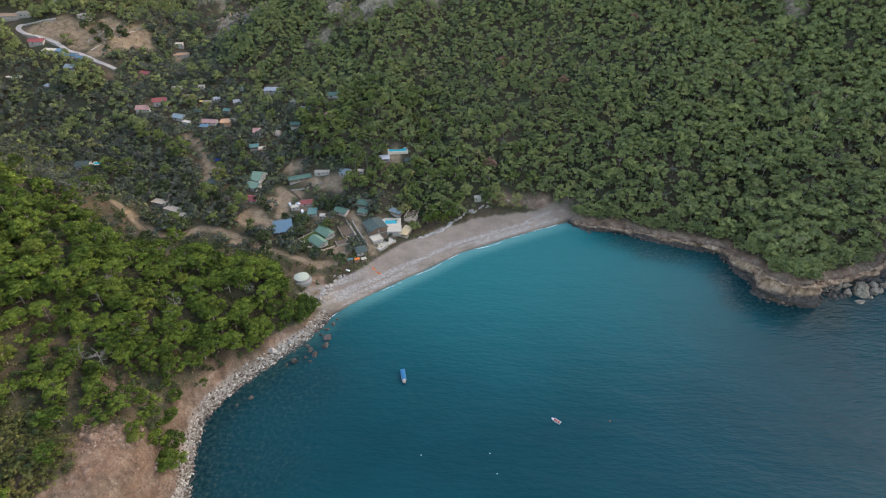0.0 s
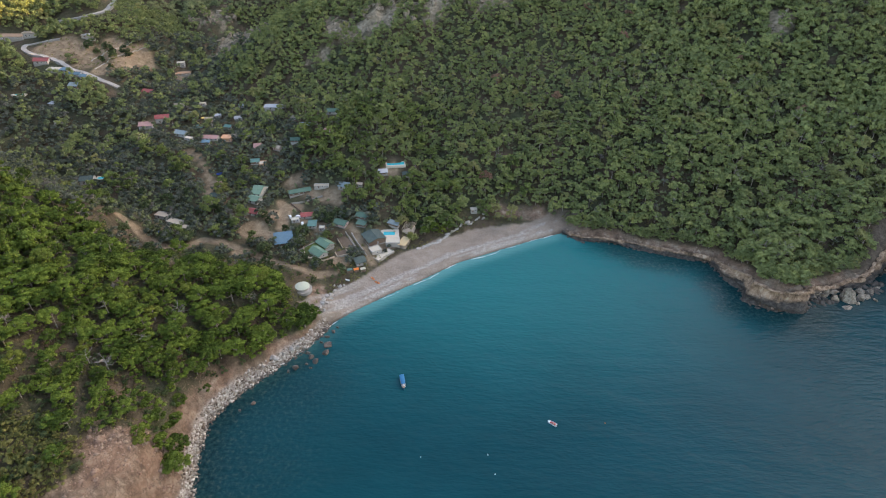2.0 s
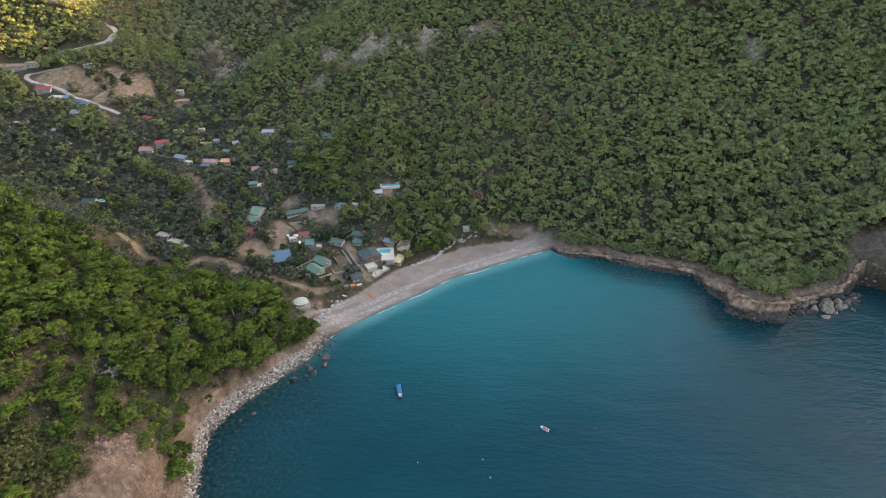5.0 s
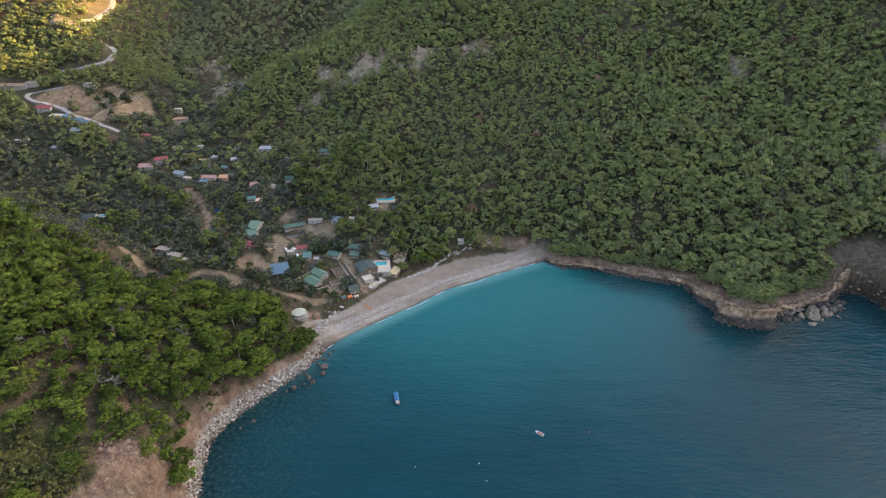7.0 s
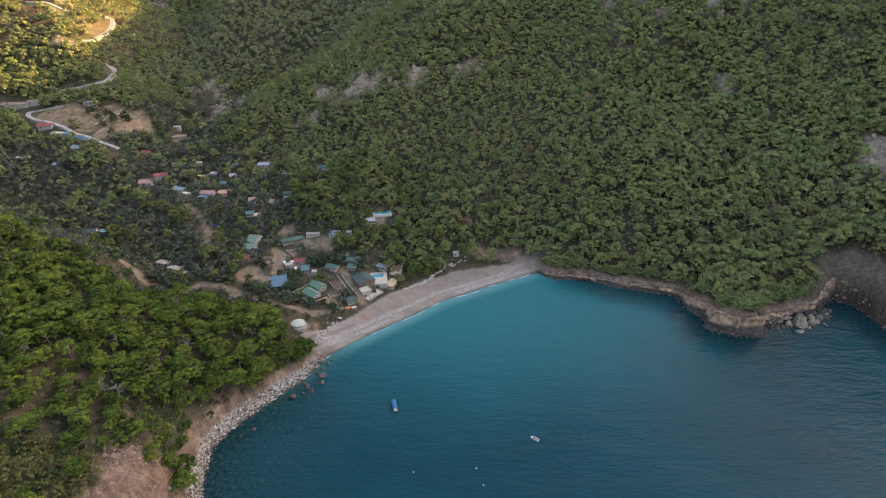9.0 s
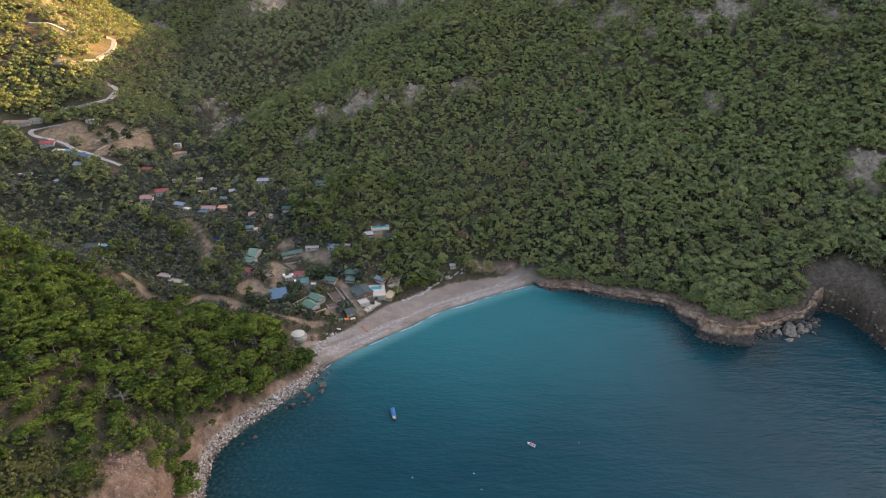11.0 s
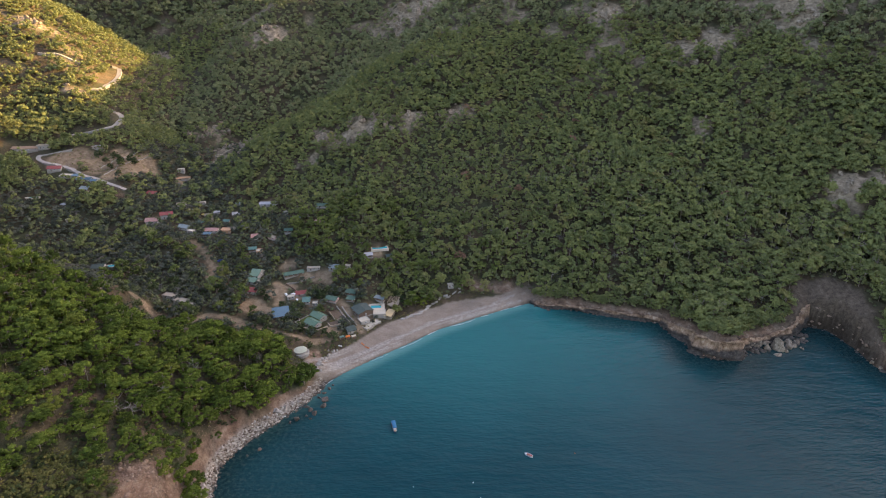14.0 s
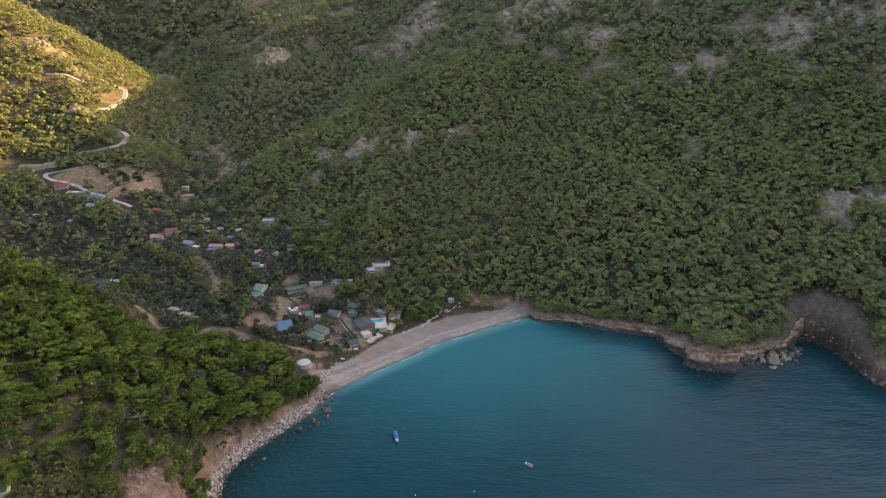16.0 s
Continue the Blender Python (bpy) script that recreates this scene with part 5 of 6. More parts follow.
for sx in (-1.2, 1.2):
    for sy in (-4.2, -1.8, 0.6, 2.8):
        part("post", disc(0.05, 1.95, (sx, sy, 0.62), 6), WHITE, tour)
for sx in (-0.95, 0.95):
    part("bench", box(0.5, 6.4, 0.45, (sx, -1.0, 0.745)), WOOD, tour)
part("bow_deck", box(1.5, 1.6, 0.1, (0, 3.7, 0.95)), WOOD, tour)

launch = tagged(new("motor_boat"), "small open white motorboat with red cushions at anchor", "boat")
launch.matrix_world = pose(56.4, 222.0, 0.05, 0, 0, 55)
part("hull", boat_body(5.6, 2.2, 0.75, 0.2), WHITE, launch)
part("floor", box(1.4, 3.6, 0.08, (0, -0.5, 0.47)), SANDSTONE, launch)
for sy in (-1.6, -0.2, 0.9):
    part("cushion", box(1.3, 0.6, 0.3, (0, sy, 0.554), bevel=0.06), RED, launch)
part("windscreen", box(1.2, 0.08, 0.45, (0, 0.45, 0.72)), GLASS, launch)
motor = part("outboard_motor", box(0.45, 0.5, 0.8, (0, -2.95, 0.35), bevel=0.08), RUBBER, launch)
part("shaft", box(0.15, 0.2, 0.9, (0, -3.0, -0.55)), RUBBER, motor)

for n, (bx, by) in enumerate(((-14.8, 196.7), (20.4, 199.8), (23.9, 188.4), (85.9, 223.9))):
    buoy = tagged(new("mooring_buoy"), "small round white mooring buoy afloat", "buoy", "mooring buoys in the bay")
    buoy.matrix_world = pose(bx, by, 0.1)
    ball = bmesh.new()
    bmesh.ops.create_icosphere(ball, subdivisions=2, radius=0.32)
    part("float", ball, WHITE if n != 3 else ORANGE, buoy)
    part("ring", disc(0.1, 0.3, (0, 0, 0.42), 8), RUBBER, buoy)

for kx, ky, kr in ((-61.5, 346.5, 40), (-57.5, 342, 60)):
    kayak = tagged(new("kayak"), "bright orange sit-on kayak drawn up on the beach", "kayak", "kayaks on the beach")
    kayak.matrix_world = pose(kx, ky, on_land(kx, ky) + 0.2, 0, 0, kr)
    part("hull", boat_body(4.4, 1.2, 0.4, 0.1), ORANGE, kayak)
    part("seat", box(0.5, 0.6, 0.12, (0, -0.4, 0.3)), RUBBER, kayak)


def car(x, y, rot, label):
    z = on_land(x, y)
    ob = tagged(new("van"), label, "van", "vans parked in the village")
    ob.matrix_world = pose(x, y, z + 0.1, 0, 0, rot)
    part("body", box(1.8, 4.6, 0.9, (0, 0, 0.45), bevel=0.12), WHITE, ob)
    part("cabin", hull([(-0.85, -2.2, 1.3), (0.85, -2.2, 1.3), (0.85, 1.4, 1.3), (-0.85, 1.4, 1.3), (-0.75, -2.1, 2.0), (0.75, -2.1, 2.0), (0.75, 0.7, 2.0), (-0.75, 0.7, 2.0)],
                       [(4, 5, 6, 7), (0, 1, 5, 4), (1, 2, 6, 5), (2, 3, 7, 6), (3, 0, 4, 7), (0, 3, 2, 1)]), WHITE, ob)
    part("windscreen", hull([(-0.72, 1.3, 1.42), (0.72, 1.3, 1.42), (0.66, 0.82, 1.92), (-0.66, 0.82, 1.92), (-0.72, 1.36, 1.44), (0.72, 1.36, 1.44), (0.66, 0.88, 1.95), (-0.66, 0.88, 1.95)],
                            [(4, 5, 6, 7), (0, 3, 2, 1), (0, 1, 5, 4), (1, 2, 6, 5), (2, 3, 7, 6), (3, 0, 4, 7)]), GLASS, ob)
    for sx in (-0.8, 0.8):
        for sy in (-1.5, 1.5):
            wheel = bmesh.new()
            made = bmesh.ops.create_cone(wheel, cap_ends=True, segments=12, radius1=0.34, radius2=0.34, depth=0.22)["verts"]
            bmesh.ops.rotate(wheel, verts=made, cent=(0, 0, 0), matrix=Matrix.Rotation(radians(90), 3, "Y"))
            bmesh.ops.translate(wheel, verts=made, vec=(sx, sy, 0.34))
            part("wheel", wheel, RUBBER, ob)


car(-126, 403, 20, "white van parked beside the huts")
car(-131, 411, 70, "white van parked on the dirt yard")
car(-137, 409, 30, "white van parked on the dirt yard")


def parasol(x, y, material, label):
    ob = tagged(new("parasol"), label, "parasol", "parasols in the village")
    ob.matrix_world = pose(x, y, on_land(x, y))
    part("pole", disc(0.06, 3.2, (0, 0, -0.4), 6), WOOD, ob)
    part("canopy", disc(2.3, 0.8, (0, 0, 2.3), 8, 0.08), material, ob)


for n, (px, py) in enumerate(((-272, 560), (-273, 569), (-266, 564), (-268, 553), (-278, 566), (-262, 558))):
    parasol(px, py, YELLOW if n % 2 else CREAM, "yellow parasol on a terrace" if n % 2 else "cream parasol on a terrace")

PLOTS.append((-104, 316, 10))
tank = tagged(new("round_tent"), "round white domed tent on a low drum wall above the shore", "tent")
tank.matrix_world = pose(-104.7, 317.4, base_of(-104.7, 317.4, 7, 7))
part("drum_wall", disc(4.7, 4.0, (0, 0, -1.9), 32), PLASTER, tank)
part("dome", disc(4.95, 0.7, (0, 0, 2.1), 32, 2.7), TENT, tank)
part("cap", disc(2.7, 0.3, (0, 0, 2.8), 32, 0.5), TENT, tank)
part("terrace_ring", disc(5.9, 2.2, (0.6, -0.4, -2.0), 32), CONCRETE, tank, "pale concrete ring round the tent")


def stone_wall(line, height, material, label):
    """A low wall that follows the ground."""
    verts, faces = [], []
    for p, q in zip(line, line[1:]):
        n = max(1, int(math.dist(p, q) / 2))
        for k in range(n):
            a = [p[i] + (q[i] - p[i]) * k / n for i in (0, 1)]
            b = [p[i] + (q[i] - p[i]) * (k + 1) / n for i in (0, 1)]
            s = Vector((a[1] - b[1], b[0] - a[0])).normalized() * 0.25
            i = len(verts)
            for c, g in ((a, 1), (a, -1), (b, -1), (b, 1)):
                zz = on_land(*c)
                verts += [(c[0] + g * s.x, c[1] + g * s.y, zz - 0.6), (c[0] + g * s.x, c[1] + g * s.y, zz + height)]
            faces += [(i, i + 2, i + 3, i + 1), (i + 2, i + 4, i + 5, i + 3), (i + 4, i + 6, i + 7, i + 5), (i + 6, i, i + 1, i + 7), (i + 1, i + 3, i + 5, i + 7)]
    me = mesh_of("garden_wall", np.array(verts), np.array(faces))
    me.shade_flat()
    me.materials.append(material)
    tagged(new("garden_wall", me), label, "wall")


stone_wall([(-142, 430), (-132, 420), (-124, 412)], 1.6, TIMBER, "brown boundary wall along the dirt yard")
stone_wall([(-142, 430), (-127, 437), (-117, 440)], 1.4, STONE, "rough stone wall round the dirt yard")
stone_wall([(-85, 396), (-77, 382), (-69, 369)], 1.3, STONE, "stone wall along the path to the beach")
stone_wall([(-90, 397), (-82, 383), (-74, 370)], 1.3, STONE, "stone wall along the path to the beach")
stone_wall([(-119, 376), (-113, 358), (-99, 355), (-92, 362)], 0.9, WOOD, "pale fence round the lodge lawn")
stone_wall([(-398, 619.5), (-383, 656), (-366, 697)], 0.9, STONE, "stone retaining wall of a terrace")
stone_wall([(-408.5, 634.6), (-397, 662), (-385, 690)], 0.9, STONE, "stone retaining wall of a terrace")


def stall(x, y, rot, cloth, label):
    """A beach stall: four posts, a counter and a cloth roof."""
    ob = tagged(new("beach_stall"), label, "stall", "stalls at the back of the beach")
    ob.matrix_world = pose(x, y, on_land(x, y), 0, 0, rot)
    for sx in (-1.6, 1.6):
        for sy in (-1.1, 1.1):
            part("post", box(0.1, 0.1, 2.7, (sx, sy, -0.4)), WOOD, ob)
    part("counter", box(3.0, 0.6, 1.3, (0, -0.8, -0.3)), TIMBER, ob)
    part("roof", hull([(-1.9, -1.4, 2.3), (1.9, -1.4, 2.3), (1.9, 0, 2.9), (-1.9, 0, 2.9), (1.9, 1.4, 2.3), (-1.9, 1.4, 2.3), (-1.9, -1.4, 2.24), (1.9, -1.4, 2.24), (1.9, 0, 2.84), (-1.9, 0, 2.84), (1.9, 1.4, 2.24), (-1.9, 1.4, 2.24)],
                      [(0, 1, 2, 3), (3, 2, 4, 5), (6, 9, 8, 7), (9, 11, 10, 8), (0, 6, 7, 1), (5, 4, 10, 11), (0, 3, 9, 6), (3, 5, 11, 9), (1, 7, 8, 2), (2, 8, 10, 4)]), cloth, ob)


PLOTS.extend([(-74, 353, 8), (-96, 369, 10), (-88, 386, 8)])
stall(-78.5, 349, 28, TEAL, "small beach stall with a teal cloth roof")
stall(-74, 351, 28, ORANGE, "small beach stall with an orange cloth roof")
stall(-69.5, 353.2, 28, CREAM, "small beach stall with a cream cloth roof")

for tx, ty, tr in ((-213, 463, 20), (-228, 372, -30)):
    sheeting = tagged(new("tarpaulin"), "crumpled blue tarpaulin over a heap beside the track", "tarpaulin", "tarpaulins in the village")
    sheeting.matrix_world = pose(tx, ty, on_land(tx, ty), 0, 0, tr)
    heap = bmesh.new()
    bmesh.ops.create_icosphere(heap, subdivisions=3, radius=1.0)
    for v in heap.verts:
        v.co = Vector((v.co.x * 3.4, v.co.y * 1.9, v.co.z * 1.1)) * (1 + 0.18 * noise.noise(v.co * 2.1 + Vector((tx, 0, 0))))
    part("sheet", heap, TARP, sheeting)

dinghy = tagged(new("dinghy"), "small white rowing dinghy drawn up on the shingle", "boat")
dinghy.matrix_world = pose(-79, 341, on_land(-79, 341) + 0.15, 0, 0, 70)
part("hull", boat_body(3.4, 1.4, 0.5, 0.1), WHITE, dinghy)
part("thwart", box(1.0, 0.3, 0.06, (0, -0.2, 0.4)), WOOD, dinghy)


def round_bush(x, y, size, z, label):
    """A clipped garden bush: a dense leafy crown on a short stem."""
    ob = tagged(new("garden_bush"), label, "bush", "clipped bushes on the terrace")
    ob.matrix_world = pose(x, y, z)
    for name, (v, f), mat in (("stem", limb((0, 0, -0.3), (0, 0, 0.8), 0.12, 0.08), BARK), ("crown", crown(2 * size, size, 16, 16, 0.4, low=0.15, dome=0.9), OLIVE)):
        me = mesh_of(name, v, f)
        me.materials.append(mat)
        new(name, me).parent = ob


round_bush(-53.5, 384.5, 1.7, on_land(-53.5, 384.5), "round dark green bush on the cream terrace")
round_bush(-56, 377.5, 1.5, on_land(-56, 377.5) + 0.6, "round dark green bush on the cream terrace")
nears = [crown(rng.uniform(11, 14.5), rng.uniform(5.6, 7.4), 30, 46, 0.62, flat=0.42, low=0.5, bough=(0.20, 0.33)) for _ in range(7)]
near_stems = [stem(11.5, 6, 9) for _ in range(7)]
mids = [crown(rng.uniform(10.5, 14), rng.uniform(5.0, 6.6), 15, 21, 0.95, flat=0.7, low=0.36, bough=(0.27, 0.42)) for _ in range(14)]
smalls = [crown(rng.uniform(10, 13.5), rng.uniform(4.5, 5.8), 8, 14, 1.3, flat=0.85, low=0.30, bough=(0.36, 0.54)) for _ in range(14)]
fars = [crown(rng.uniform(9.5, 12.5), rng.uniform(4.8, 6.2), 3, 15, 1.9, flat=0.95, low=0.35, bough=(0.5, 0.7)) for _ in range(12)]
uplands = [crown(rng.uniform(10, 13), rng.uniform(4.8, 6.2), 5, 11, 1.7, flat=0.85, low=0.32, bough=(0.42, 0.6)) for _ in range(10)]
olives = [crown(rng.uniform(5, 6.5), rng.uniform(3.2, 4.2), 7, 16, 0.75, low=0.25, bough=(0.34, 0.5)) for _ in range(8)]


def growth(x, y):
    """How tall the pines stand: old trees on the eastern slopes, young ones on the burnt patch above the beach."""
    return 1.04 + 0.28 * ramp(x, 90, 260) * (1 - 0.5 * ramp(y, 700, 1000)) - 0.24 * (1 - ramp(np.hypot((x - 30) / 110, (y - 600) / 110), 0.6, 1.1)) + 0.10 * fractal(x, y, 60, 93)


x, y = scatter(-480, 480, 112, 560, 8.6)
keep = np.hypot(x, y) < 560
x, y = x[keep], y[keep]
x1, y1 = scatter(-660, 600, 300, 900, 8.2)
keep = (np.hypot(x1, y1) > 560) & (np.hypot(x1, y1) < 900)
x2, y2 = scatter(-860, 800, 400, 1320, 9.6)
keep2 = np.hypot(x2, y2) > 900
x3, y3 = scatter(-1000, 500, 1320, 1900, 15)
x, y = np.concatenate([x, x1[keep], x2[keep2], x3]), np.concatenate([y, y1[keep], y2[keep2], y3])
keep = seen(x, y) & (lie(x, y) < 278 + 0.02 * y)
x, y = x[keep], y[keep]
ok = growable(x, y)
thin = 0.95 - 0.25 * ramp(fractal(x, y, 70, 81), 0.2, 0.7) - (x < -75) * (y < 340) * (0.04 + 0.08 * (1 - ramp(y, 205, 240)))
thin = thin / np.where(x > -75, growth(x, y), 1.0) ** 0.7
thin = thin * (1 - behind_hill(x, y))
thin = thin * (1 - 0.55 * (1 - ramp(np.hypot(x + 318, y - 345), 35, 65)))
keep = rng.uniform(0, 1, len(x)) < ok * thin
x, y = x[keep], y[keep]
# a closed row of smaller pines along the cliff's edge
ring = np.array([(p[0], p[1]) for p in RIGHT_SHORE], float)
legs = np.linalg.norm(np.diff(ring, axis=0), axis=1)
leg = rng.choice(len(legs), 210, p=legs / legs.sum())
u = rng.uniform(0, 1, 210)[:, None]
way = (ring[leg + 1] - ring[leg]) / legs[leg][:, None]
row = ring[leg] * (1 - u) + ring[leg + 1] * u + np.stack([-way[:, 1], way[:, 0]], 1) * rng.uniform(7.0, 13, (210, 1))
row = row[(shore(row[:, 0], row[:, 1])[0] > 6.0) & (np.hypot(row[:, 0] - 336, row[:, 1] - 368) > 36)]
edge_row = np.arange(len(x) + len(row)) >= len(x)
x, y = np.append(x, row[:, 0]), np.append(y, row[:, 1])
z = lie(x, y) - 0.4
size = rng.uniform(0.72, 1.22, len(x)) * (0.92 + 0.2 * fractal(x, y, 90, 91))
size = np.where((x < -75) & (y < 360), size * (0.78 + 0.32 * ramp(y, 195, 250)), size * growth(x, y))
size = np.where(y > 1320, size * 1.7, size)
size = np.where(edge_row, size * 0.58, size)
oz = olive_zone(x, y) * (y > 330)
is_olive = rng.uniform(0, 1, len(x)) < 0.86 * oz
ox, oy = scatter(-560, -60, 335, 760, 7.4)
keep = rng.uniform(0, 1, len(ox)) < 0.85 * growable(ox, oy) * olive_zone(ox, oy) * (1 - 0.35 * behind_hill(ox, oy))
ox, oy = ox[keep], oy[keep]
x, y, z = np.append(x[~is_olive], ox), np.append(y[~is_olive], oy), np.append(z[~is_olive], lie(ox, oy) - 0.3)
size = np.append(size[~is_olive], rng.uniform(0.75, 1.3, len(ox)))
is_olive = np.arange(len(x)) >= len(x) - len(ox)
hill = (x < -75) & (y < 330) & ~is_olive
order = np.argsort(np.where(hill, np.hypot(x + 130, y - 190), 1e9))[:230]
single = np.zeros(len(x), bool)
single[order] = hill[order]
reach = np.hypot(x, y)
far = reach > 900
dale = x + 0.5 * (y - 400) + 45 * fractal(x, y, 40, 95) + rng.normal(0, 45, len(x)) < 10
gorge = (x < -430) & (y < 1240) & (y > 690)
spur = (x < -75) & (y < 360 + 0.25 * (-x - 200).clip(0, 200))
for name, group, who, mat, label, cat in (
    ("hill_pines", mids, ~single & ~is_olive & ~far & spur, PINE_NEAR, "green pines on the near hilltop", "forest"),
    ("village_pines", mids, ~single & ~is_olive & (reach < 560) & ~spur & dale, PINE_HALF_HAZED, "green pines between and behind the village houses", "forest"),
    ("pine_forest", mids, ~single & ~is_olive & (reach < 560) & ~spur & ~dale, PINE_HAZED, "dense green pine forest on the slopes above the bay", "forest"),
    ("upper_pine_forest", smalls, ~is_olive & (reach >= 560) & ~far & ~spur, PINE_HAZED, "dense green pine forest higher on the slopes", "forest"),
    # lighter needle colour here adds to the sun's brightness on the spur
    ("gorge_pines", uplands, far & ~is_olive & gorge, PINE_HAZED, "green pines on the sunlit spur above the road", "forest"),
    ("distant_pine_forest", fars, far & ~is_olive & ~gorge, PINE_FAR_HAZED, "pine forest on the upper mountain slopes, its green paled and greyed for haze", "forest"),
    ("olive_grove", olives, is_olive, OLIVE, "grey-green olive trees between the houses", "trees"),
):
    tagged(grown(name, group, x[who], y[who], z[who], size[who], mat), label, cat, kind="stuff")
boles = [joined([limb((0, 0, -1), (0.3, 0.2, 6.5), 0.30, 0.20, 3), limb((0.3, 0.2, 6.5), (0.1, 0.4, 10.5), 0.20, 0.06, 3)]
                + [limb((0.2, 0.2, h), (r * np.cos(a), r * np.sin(a), h + 2.4), 0.14, 0.05, 3) for h, r, a in zip(rng.uniform(5, 8.5, 5), rng.uniform(3.0, 5.0, 5), rng.uniform(0, 6.3, 5))]) for _ in range(6)]
bole = ~single & ~is_olive & (reach < 620)
tagged(grown("forest_trunks", boles, x[bole], y[bole], z[bole], size[bole], BARK), "grey-brown trunks and boughs of the forest pines", "trunks", kind="stuff")

yx, yy = scatter(-380, -80, 112, 345, 6.6)
keep = seen(yx, yy) & (rng.uniform(0, 1, len(yx)) < 0.36 * growable(yx, yy) * (1 - behind_hill(yx, yy)))
yx, yy = yx[keep], yy[keep]
tagged(grown("young_pines", smalls, yx, yy, lie(yx, yy) - 0.3, rng.uniform(0.4, 0.75, len(yx)), PINE_NEAR), "young pines filling the gaps on the near hillside", "trees", kind="stuff")


def pine_tree(k):
    tree = tagged(new("pine_tree"), "broad green pine with an uneven rounded crown", "tree", "pines on the near hillside")
    for name, (v, f), mat in (("trunk", near_stems[k], BARK), ("crown", nears[k], PINE_NEAR)):
        me = mesh_of(name, v, f)
        me.materials.append(mat)
        new(name, me).parent = tree
    return tree


solo = np.array([(-142, 184, 0.8), (-137, 187, 1.0), (-133.5, 177, 1.05), (-136, 181, 0.8), (-145.5, 177, 0.6), (-126, 254, 0.6), (-27, 404, 0.62), (-20, 407.5, 0.8), (-13, 407, 0.62), (-24, 412, 0.9), (-9, 413, 0.7), (-147.6, 180, 0.55)])
firsts = {}
x, y, size = np.append(x, solo[:, 0]), np.append(y, solo[:, 1]), np.append(size, solo[:, 2])
z, single = lie(x, y) - 0.4, np.append(single, np.ones(len(solo), bool))
for n in np.nonzero(single)[0]:
    k = int(rng.integers(0, 7))
    m = pose(x[n], y[n], z[n], 0, 0, rng.uniform(0, 360)) @ Matrix.Diagonal((size[n], size[n], size[n] * rng.uniform(0.85, 1.1), 1))
    if k not in firsts:
        firsts[k] = pine_tree(k)
        firsts[k].matrix_world = m
    else:
        made = copy_thing(firsts[k], m)
        made.matrix_basis = m


def broadleaf(k):
    """A dark round carob tree: a short trunk under a dense crown."""
    tree = tagged(new("broadleaf_tree"), "dark green broadleaf tree with a dense round crown", "tree", "dark trees between the village houses")
    for name, (v, f), mat in (("trunk", joined([limb((0, 0, -1), (0.2, 0.1, 2.6), 0.32, 0.24), limb((0.2, 0.1, 2.6), (0.9, 0.5, 4.6), 0.2, 0.08), limb((0.2, 0.1, 2.6), (-0.9, 0.1, 4.6), 0.2, 0.08)]), BARK),
                              ("crown", crown(7.0 + 0.5 * k, 4.0 + 0.3 * k, 22, 26, 0.6, flat=0.85, low=0.22, bough=(0.3, 0.42)), CAROB)):
        me = mesh_of(name, v, f)
        me.materials.append(mat)
        new(name, me).parent = tree
    return tree


shade = [broadleaf(k) for k in range(3)]
for n, (tx, ty) in enumerate(((-137, 393.5), (-121.5, 391), (-126.5, 387), (-124, 381), (-121, 374), (-126, 369.5), (-152, 356.5), (-144, 362), (-134, 336), (-102, 349), (-112, 352), (-86, 349), (-93, 351.5), (-217, 361), (-203, 365),
                              (-231, 371), (-216, 338), (-157, 403), (-151, 398), (-106, 409), (-112, 414), (-101, 419), (-94, 416), (-186, 392), (-176, 386), (-194, 402), (-184, 412), (-180, 372), (-241, 352), (-252, 358), (-130, 366),
                              (-387, 643), (-384, 662), (-378, 657), (-397, 636), (-409, 650), (-384, 626), (-421, 657), (-404, 664), (-392, 652), (-38, 417), (-31, 411), (-48, 421), (-236, 412), (-250, 402), (-226, 424), (-262, 420), (-196, 420), (-206, 398))):
    m = pose(tx, ty, float(lie(tx, ty)) - 0.2, 0, 0, 77 * n) @ Matrix.Scale(0.72 + 0.09 * (n * 5 % 6), 4)
    if n < 3:
        shade[n].matrix_world = m
    else:
        copy_thing(shade[n % 3], m).matrix_basis = m

# ---- young trees and tall shrubs that close the forest's gaps ----
low = [crown(rng.uniform(3.5, 5.5), rng.uniform(2.2, 3.2), 2, 9, 1.0, flat=0.9, low=0.3, bough=(0.5, 0.75)) for _ in range(10)]
thick = [crown(rng.uniform(2.6, 4.2), rng.uniform(1.8, 2.8), 5, 16, 0.5, flat=0.8, low=0.2, bough=(0.4, 0.6)) for _ in range(8)]
ux, uy = scatter(-420, 440, 112, 640, 5.4)
keep = seen(ux, uy) & (rng.uniform(0, 1, len(ux)) < np.maximum((0.85 - 0.08 * (ux < -75) * (uy < 340)) * growable(ux, uy), 0.7 * maquis(ux, uy) * (1 - slip(ux, uy)))) & (np.hypot(ux, uy) < 590)
ux, uy = ux[keep], uy[keep]
near = (ux < -75) & (uy < 345)
tagged(grown("hill_bushes", thick, ux[near], uy[near], lie(ux[near], uy[near]) - 0.3, rng.uniform(0.5, 1.15, near.sum()), CAROB), "dark green bushes under the near pines", "bushes", kind="stuff")
ux, uy = ux[~near], uy[~near]
tagged(grown("forest_undergrowth", low, ux, uy, lie(ux, uy) - 0.5, rng.uniform(0.6, 1.25, len(ux)), UNDERGROWTH), "dark green shrubs and saplings under the pines", "undergrowth", kind="stuff")

hx, hy = scatter(-640, 560, 420, 980, 7.0)
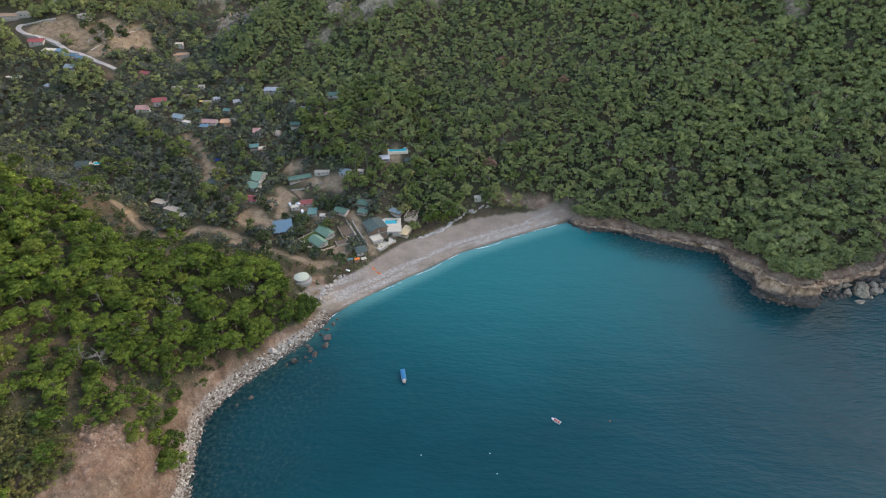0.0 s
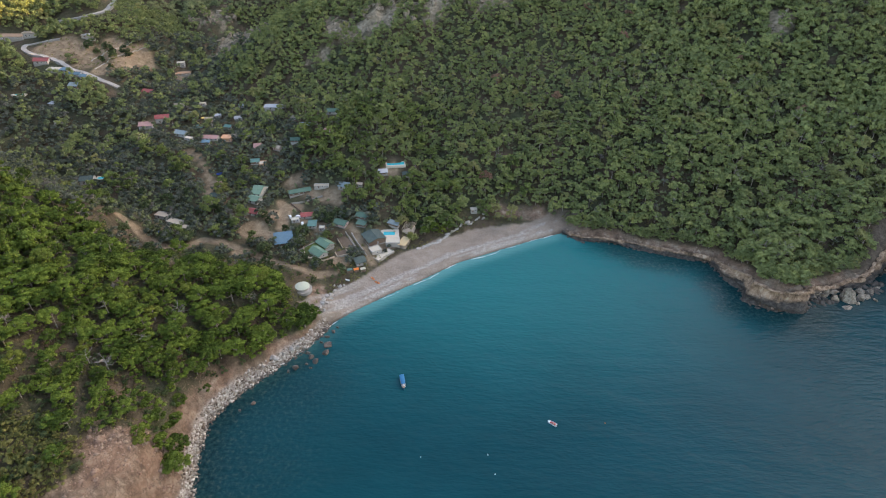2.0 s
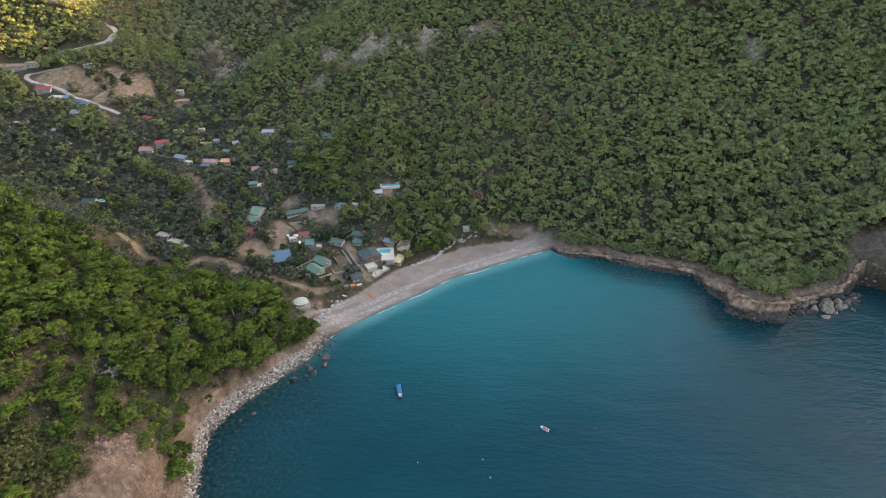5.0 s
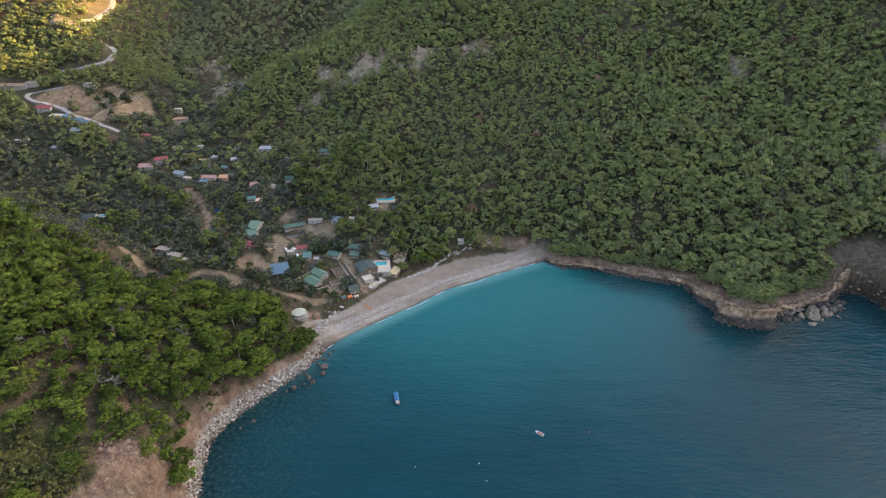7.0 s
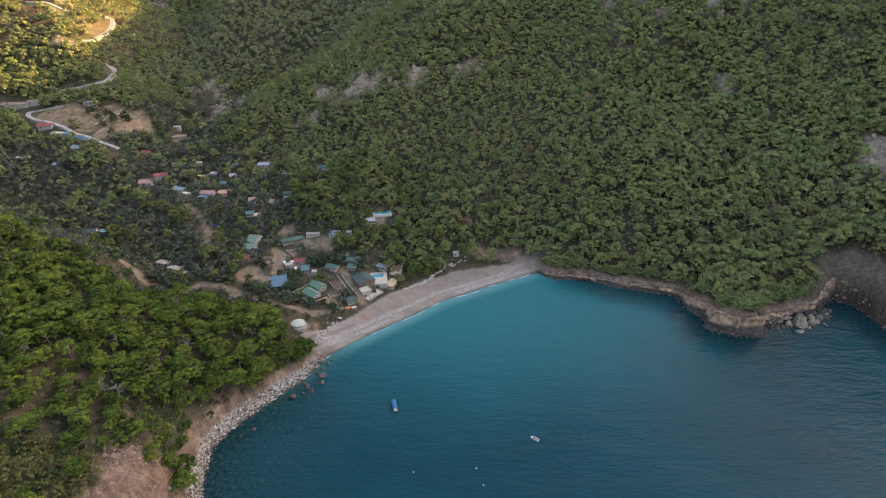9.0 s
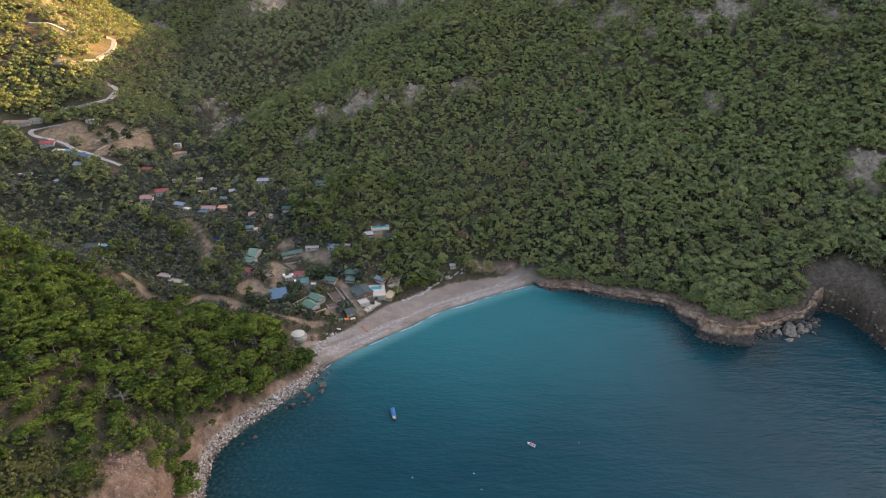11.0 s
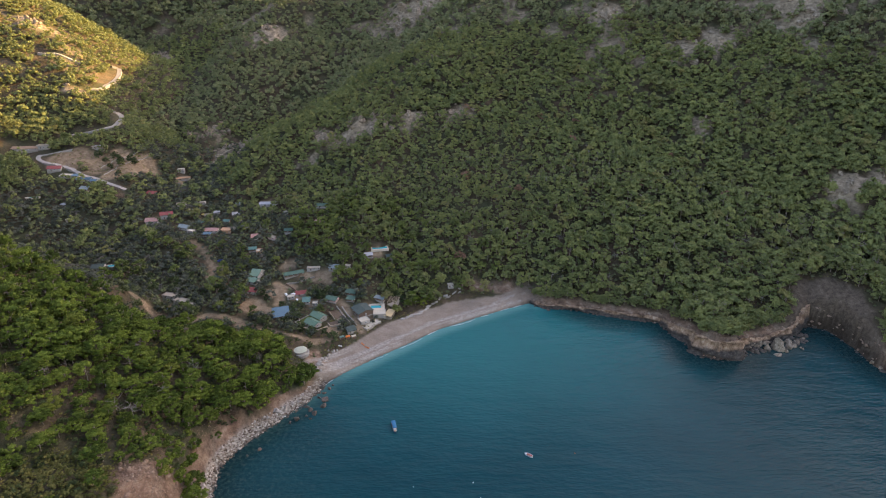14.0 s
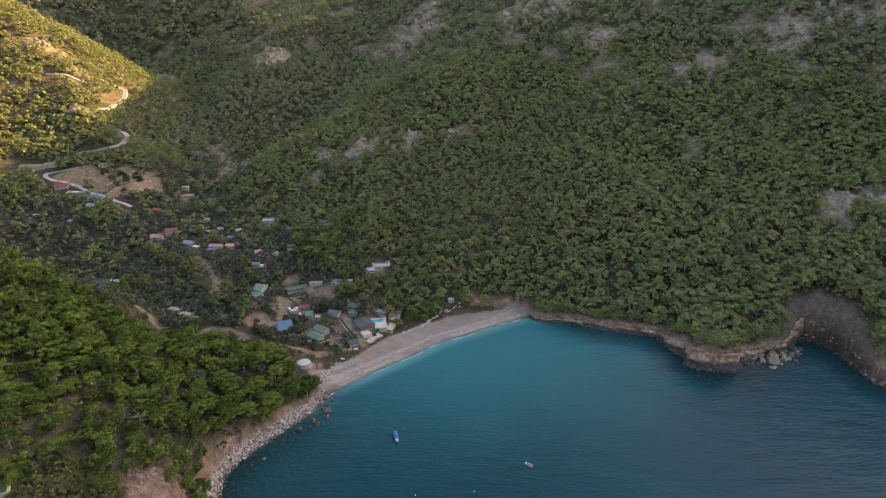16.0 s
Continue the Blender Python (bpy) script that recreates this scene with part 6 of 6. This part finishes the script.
keep = seen(hx, hy) & (np.hypot(hx, hy) >= 590) & (np.hypot(hx, hy) < 960) & (rng.uniform(0, 1, len(hx)) < 0.55 * growable(hx, hy)) & (lie(hx, hy) < 278 + 0.02 * hy)
hx, hy = hx[keep], hy[keep]
tagged(grown("upper_undergrowth", low, hx, hy, lie(hx, hy) - 0.5, rng.uniform(0.9, 1.6, len(hx)), UNDERGROWTH), "green shrubs and saplings between the higher pines", "undergrowth", kind="stuff")

# ---- low scrub under and between the pines ----
bushes = [crown(rng.uniform(1.5, 2.4), rng.uniform(1.2, 1.9), 3, 5, 0.5, low=0.2) for _ in range(6)]
bx, by = scatter(-330, 420, 112, 470, 4.8)
keep = seen(bx, by) & ((bx < -75) & (by < 345) | (shore(bx, by)[0] < 75))
bx, by = bx[keep], by[keep]
bd, bb = shore(bx, by)
bf = ground_fields(bx, by, 0 * bx)
chance = ramp(bd, 7 + 0.3 * bb, 12 + 0.5 * bb) * (1 - bf["beach"]) * (1 - 0.93 * bf["scarp"]) * (1 - bf["dirt"] * 0.9)
chance = np.maximum(chance, 0.9 * maquis(bx, by) * (1 - bf["scarp"]))
keep = rng.uniform(0, 1, len(bx)) < chance * 0.85
bx, by = bx[keep], by[keep]
mx, my = scatter(-215, -150, 112, 190, 2.0)
keep = rng.uniform(0, 1, len(mx)) < 0.5 * maquis(mx, my) * (1 - slip(mx, my))
bx, by = np.append(bx, mx[keep]), np.append(by, my[keep])
tx, ty = scatter(-490, -345, 612, 690, 3.2)
riser = lie(tx, ty) / 3.2 % 1
keep = rng.uniform(0, 1, len(tx)) < np.where(riser > 0.6, 0.55, 0.04) * bare_ground(tx, ty)
tx, ty = tx[keep], ty[keep]
spots = np.array([(-387, 643), (-384, 662), (-378, 657), (-407, 669), (-397, 636), (-409, 650), (-384, 626), (-400, 685), (-383, 676), (-421, 657)])
tx, ty = np.append(tx, spots[:, 0]), np.append(ty, spots[:, 1])
shrub = np.append(rng.uniform(0.6, 1.4, len(tx) - len(spots)), np.full(len(spots), 2.6))
tagged(grown("terrace_bushes", bushes, tx, ty, lie(tx, ty) - 0.2, shrub, SCRUB), "dark bushes dotted over the bare terraces", "bushes", kind="stuff")
tagged(grown("maquis_scrub", bushes, bx, by, lie(bx, by) - 0.2, rng.uniform(0.5, 1.3, len(bx)) * (1 + 0.7 * maquis(bx, by)), SCRUB), "low dry maquis scrub between the pines", "scrub", kind="stuff")


def dead_tree(seed):
    """A bare grey pine: a tapered stem with forking limbs that end in many thin twigs."""
    r = random.Random(seed)
    height = r.uniform(9.5, 12.5)
    stock = joined([limb((0, 0, -1), (0.2, 0.1, height * 0.55), 0.32, 0.2, 6), limb((0.2, 0.1, height * 0.55), (0, 0.3, height), 0.2, 0.05, 5)])
    out = []
    for k in range(15):
        a, h0 = k * 2.4 + r.uniform(-0.4, 0.4), height * r.uniform(0.4, 0.92)
        reach = height * r.uniform(0.22, 0.42)
        tip = (reach * math.cos(a), reach * math.sin(a), h0 + reach * r.uniform(0.1, 0.5))
        out.append(limb((0.1, 0.1, h0), tip, 0.12, 0.05, 4))
        for j in range(7):
            u, b = r.uniform(0.4, 1.0), a + r.uniform(-1.1, 1.1)
            root = tuple((0.1, 0.1, h0)[i] + (tip[i] - (0.1, 0.1, h0)[i]) * u for i in range(3))
            out.append(limb(root, (root[0] + 1.7 * math.cos(b), root[1] + 1.7 * math.sin(b), root[2] + r.uniform(-0.2, 1.1)), 0.06, 0.025, 3))
    ob = tagged(new("dead_tree"), "bare dead pine with silvery grey branches", "tree", "dead pines on the slopes")
    for name, (v, f) in (("trunk", stock), ("bare_crown", joined(out))):
        me = mesh_of(name, v, f)
        me.materials.append(DEADWOOD)
        new(name, me).parent = ob
    return ob


r = random.Random(31)
spots = [(33, 478), (262, 372), (252, 366), (300, 395), (282, 385), (205, 480), (-170, 236), (-195, 262), (120, 560), (230, 540), (175, 610), (-128, 287), (330, 430), (160, 430), (-178, 214), (-188, 228)]
spots += [(r.uniform(110, 400), r.uniform(400, 640)) for _ in range(26)] + [(r.uniform(-260, -150), r.uniform(205, 290)) for _ in range(9)]
spots = [p for p in spots if float(growable(np.array([p[0]]), np.array([p[1]]))[0]) > 0.5]
dead = [dead_tree(n) for n in range(4)]
for n, (tx, ty) in enumerate(spots):
    m = pose(tx, ty, float(lie(tx, ty)), 0, 0, r.uniform(0, 360)) @ Matrix.Scale(r.uniform(0.6, 0.95), 4)
    if n < 4:
        dead[n].matrix_world = m
    else:
        copy_thing(dead[n % 4], m).matrix_basis = m

# ---- pines that have died with their needles on ----
for n in range(12):
    tx, ty = r.uniform(20, 380), r.uniform(460, 700)
    ob = tagged(new("browned_pine"), "dying pine with rust-brown needles among green ones", "tree", "browned pines on the slopes")
    ob.matrix_world = pose(tx, ty, float(lie(tx, ty)), 0, 0, r.uniform(0, 360)) @ Matrix.Scale(r.uniform(0.8, 1.1), 4)
    for name, (v, f), mat in (("trunk", boles[n % 6], BARK), ("crown", mids[n], BROWNED)):
        me = mesh_of(name, v, f)
        me.materials.append(mat)
        new(name, me).parent = ob
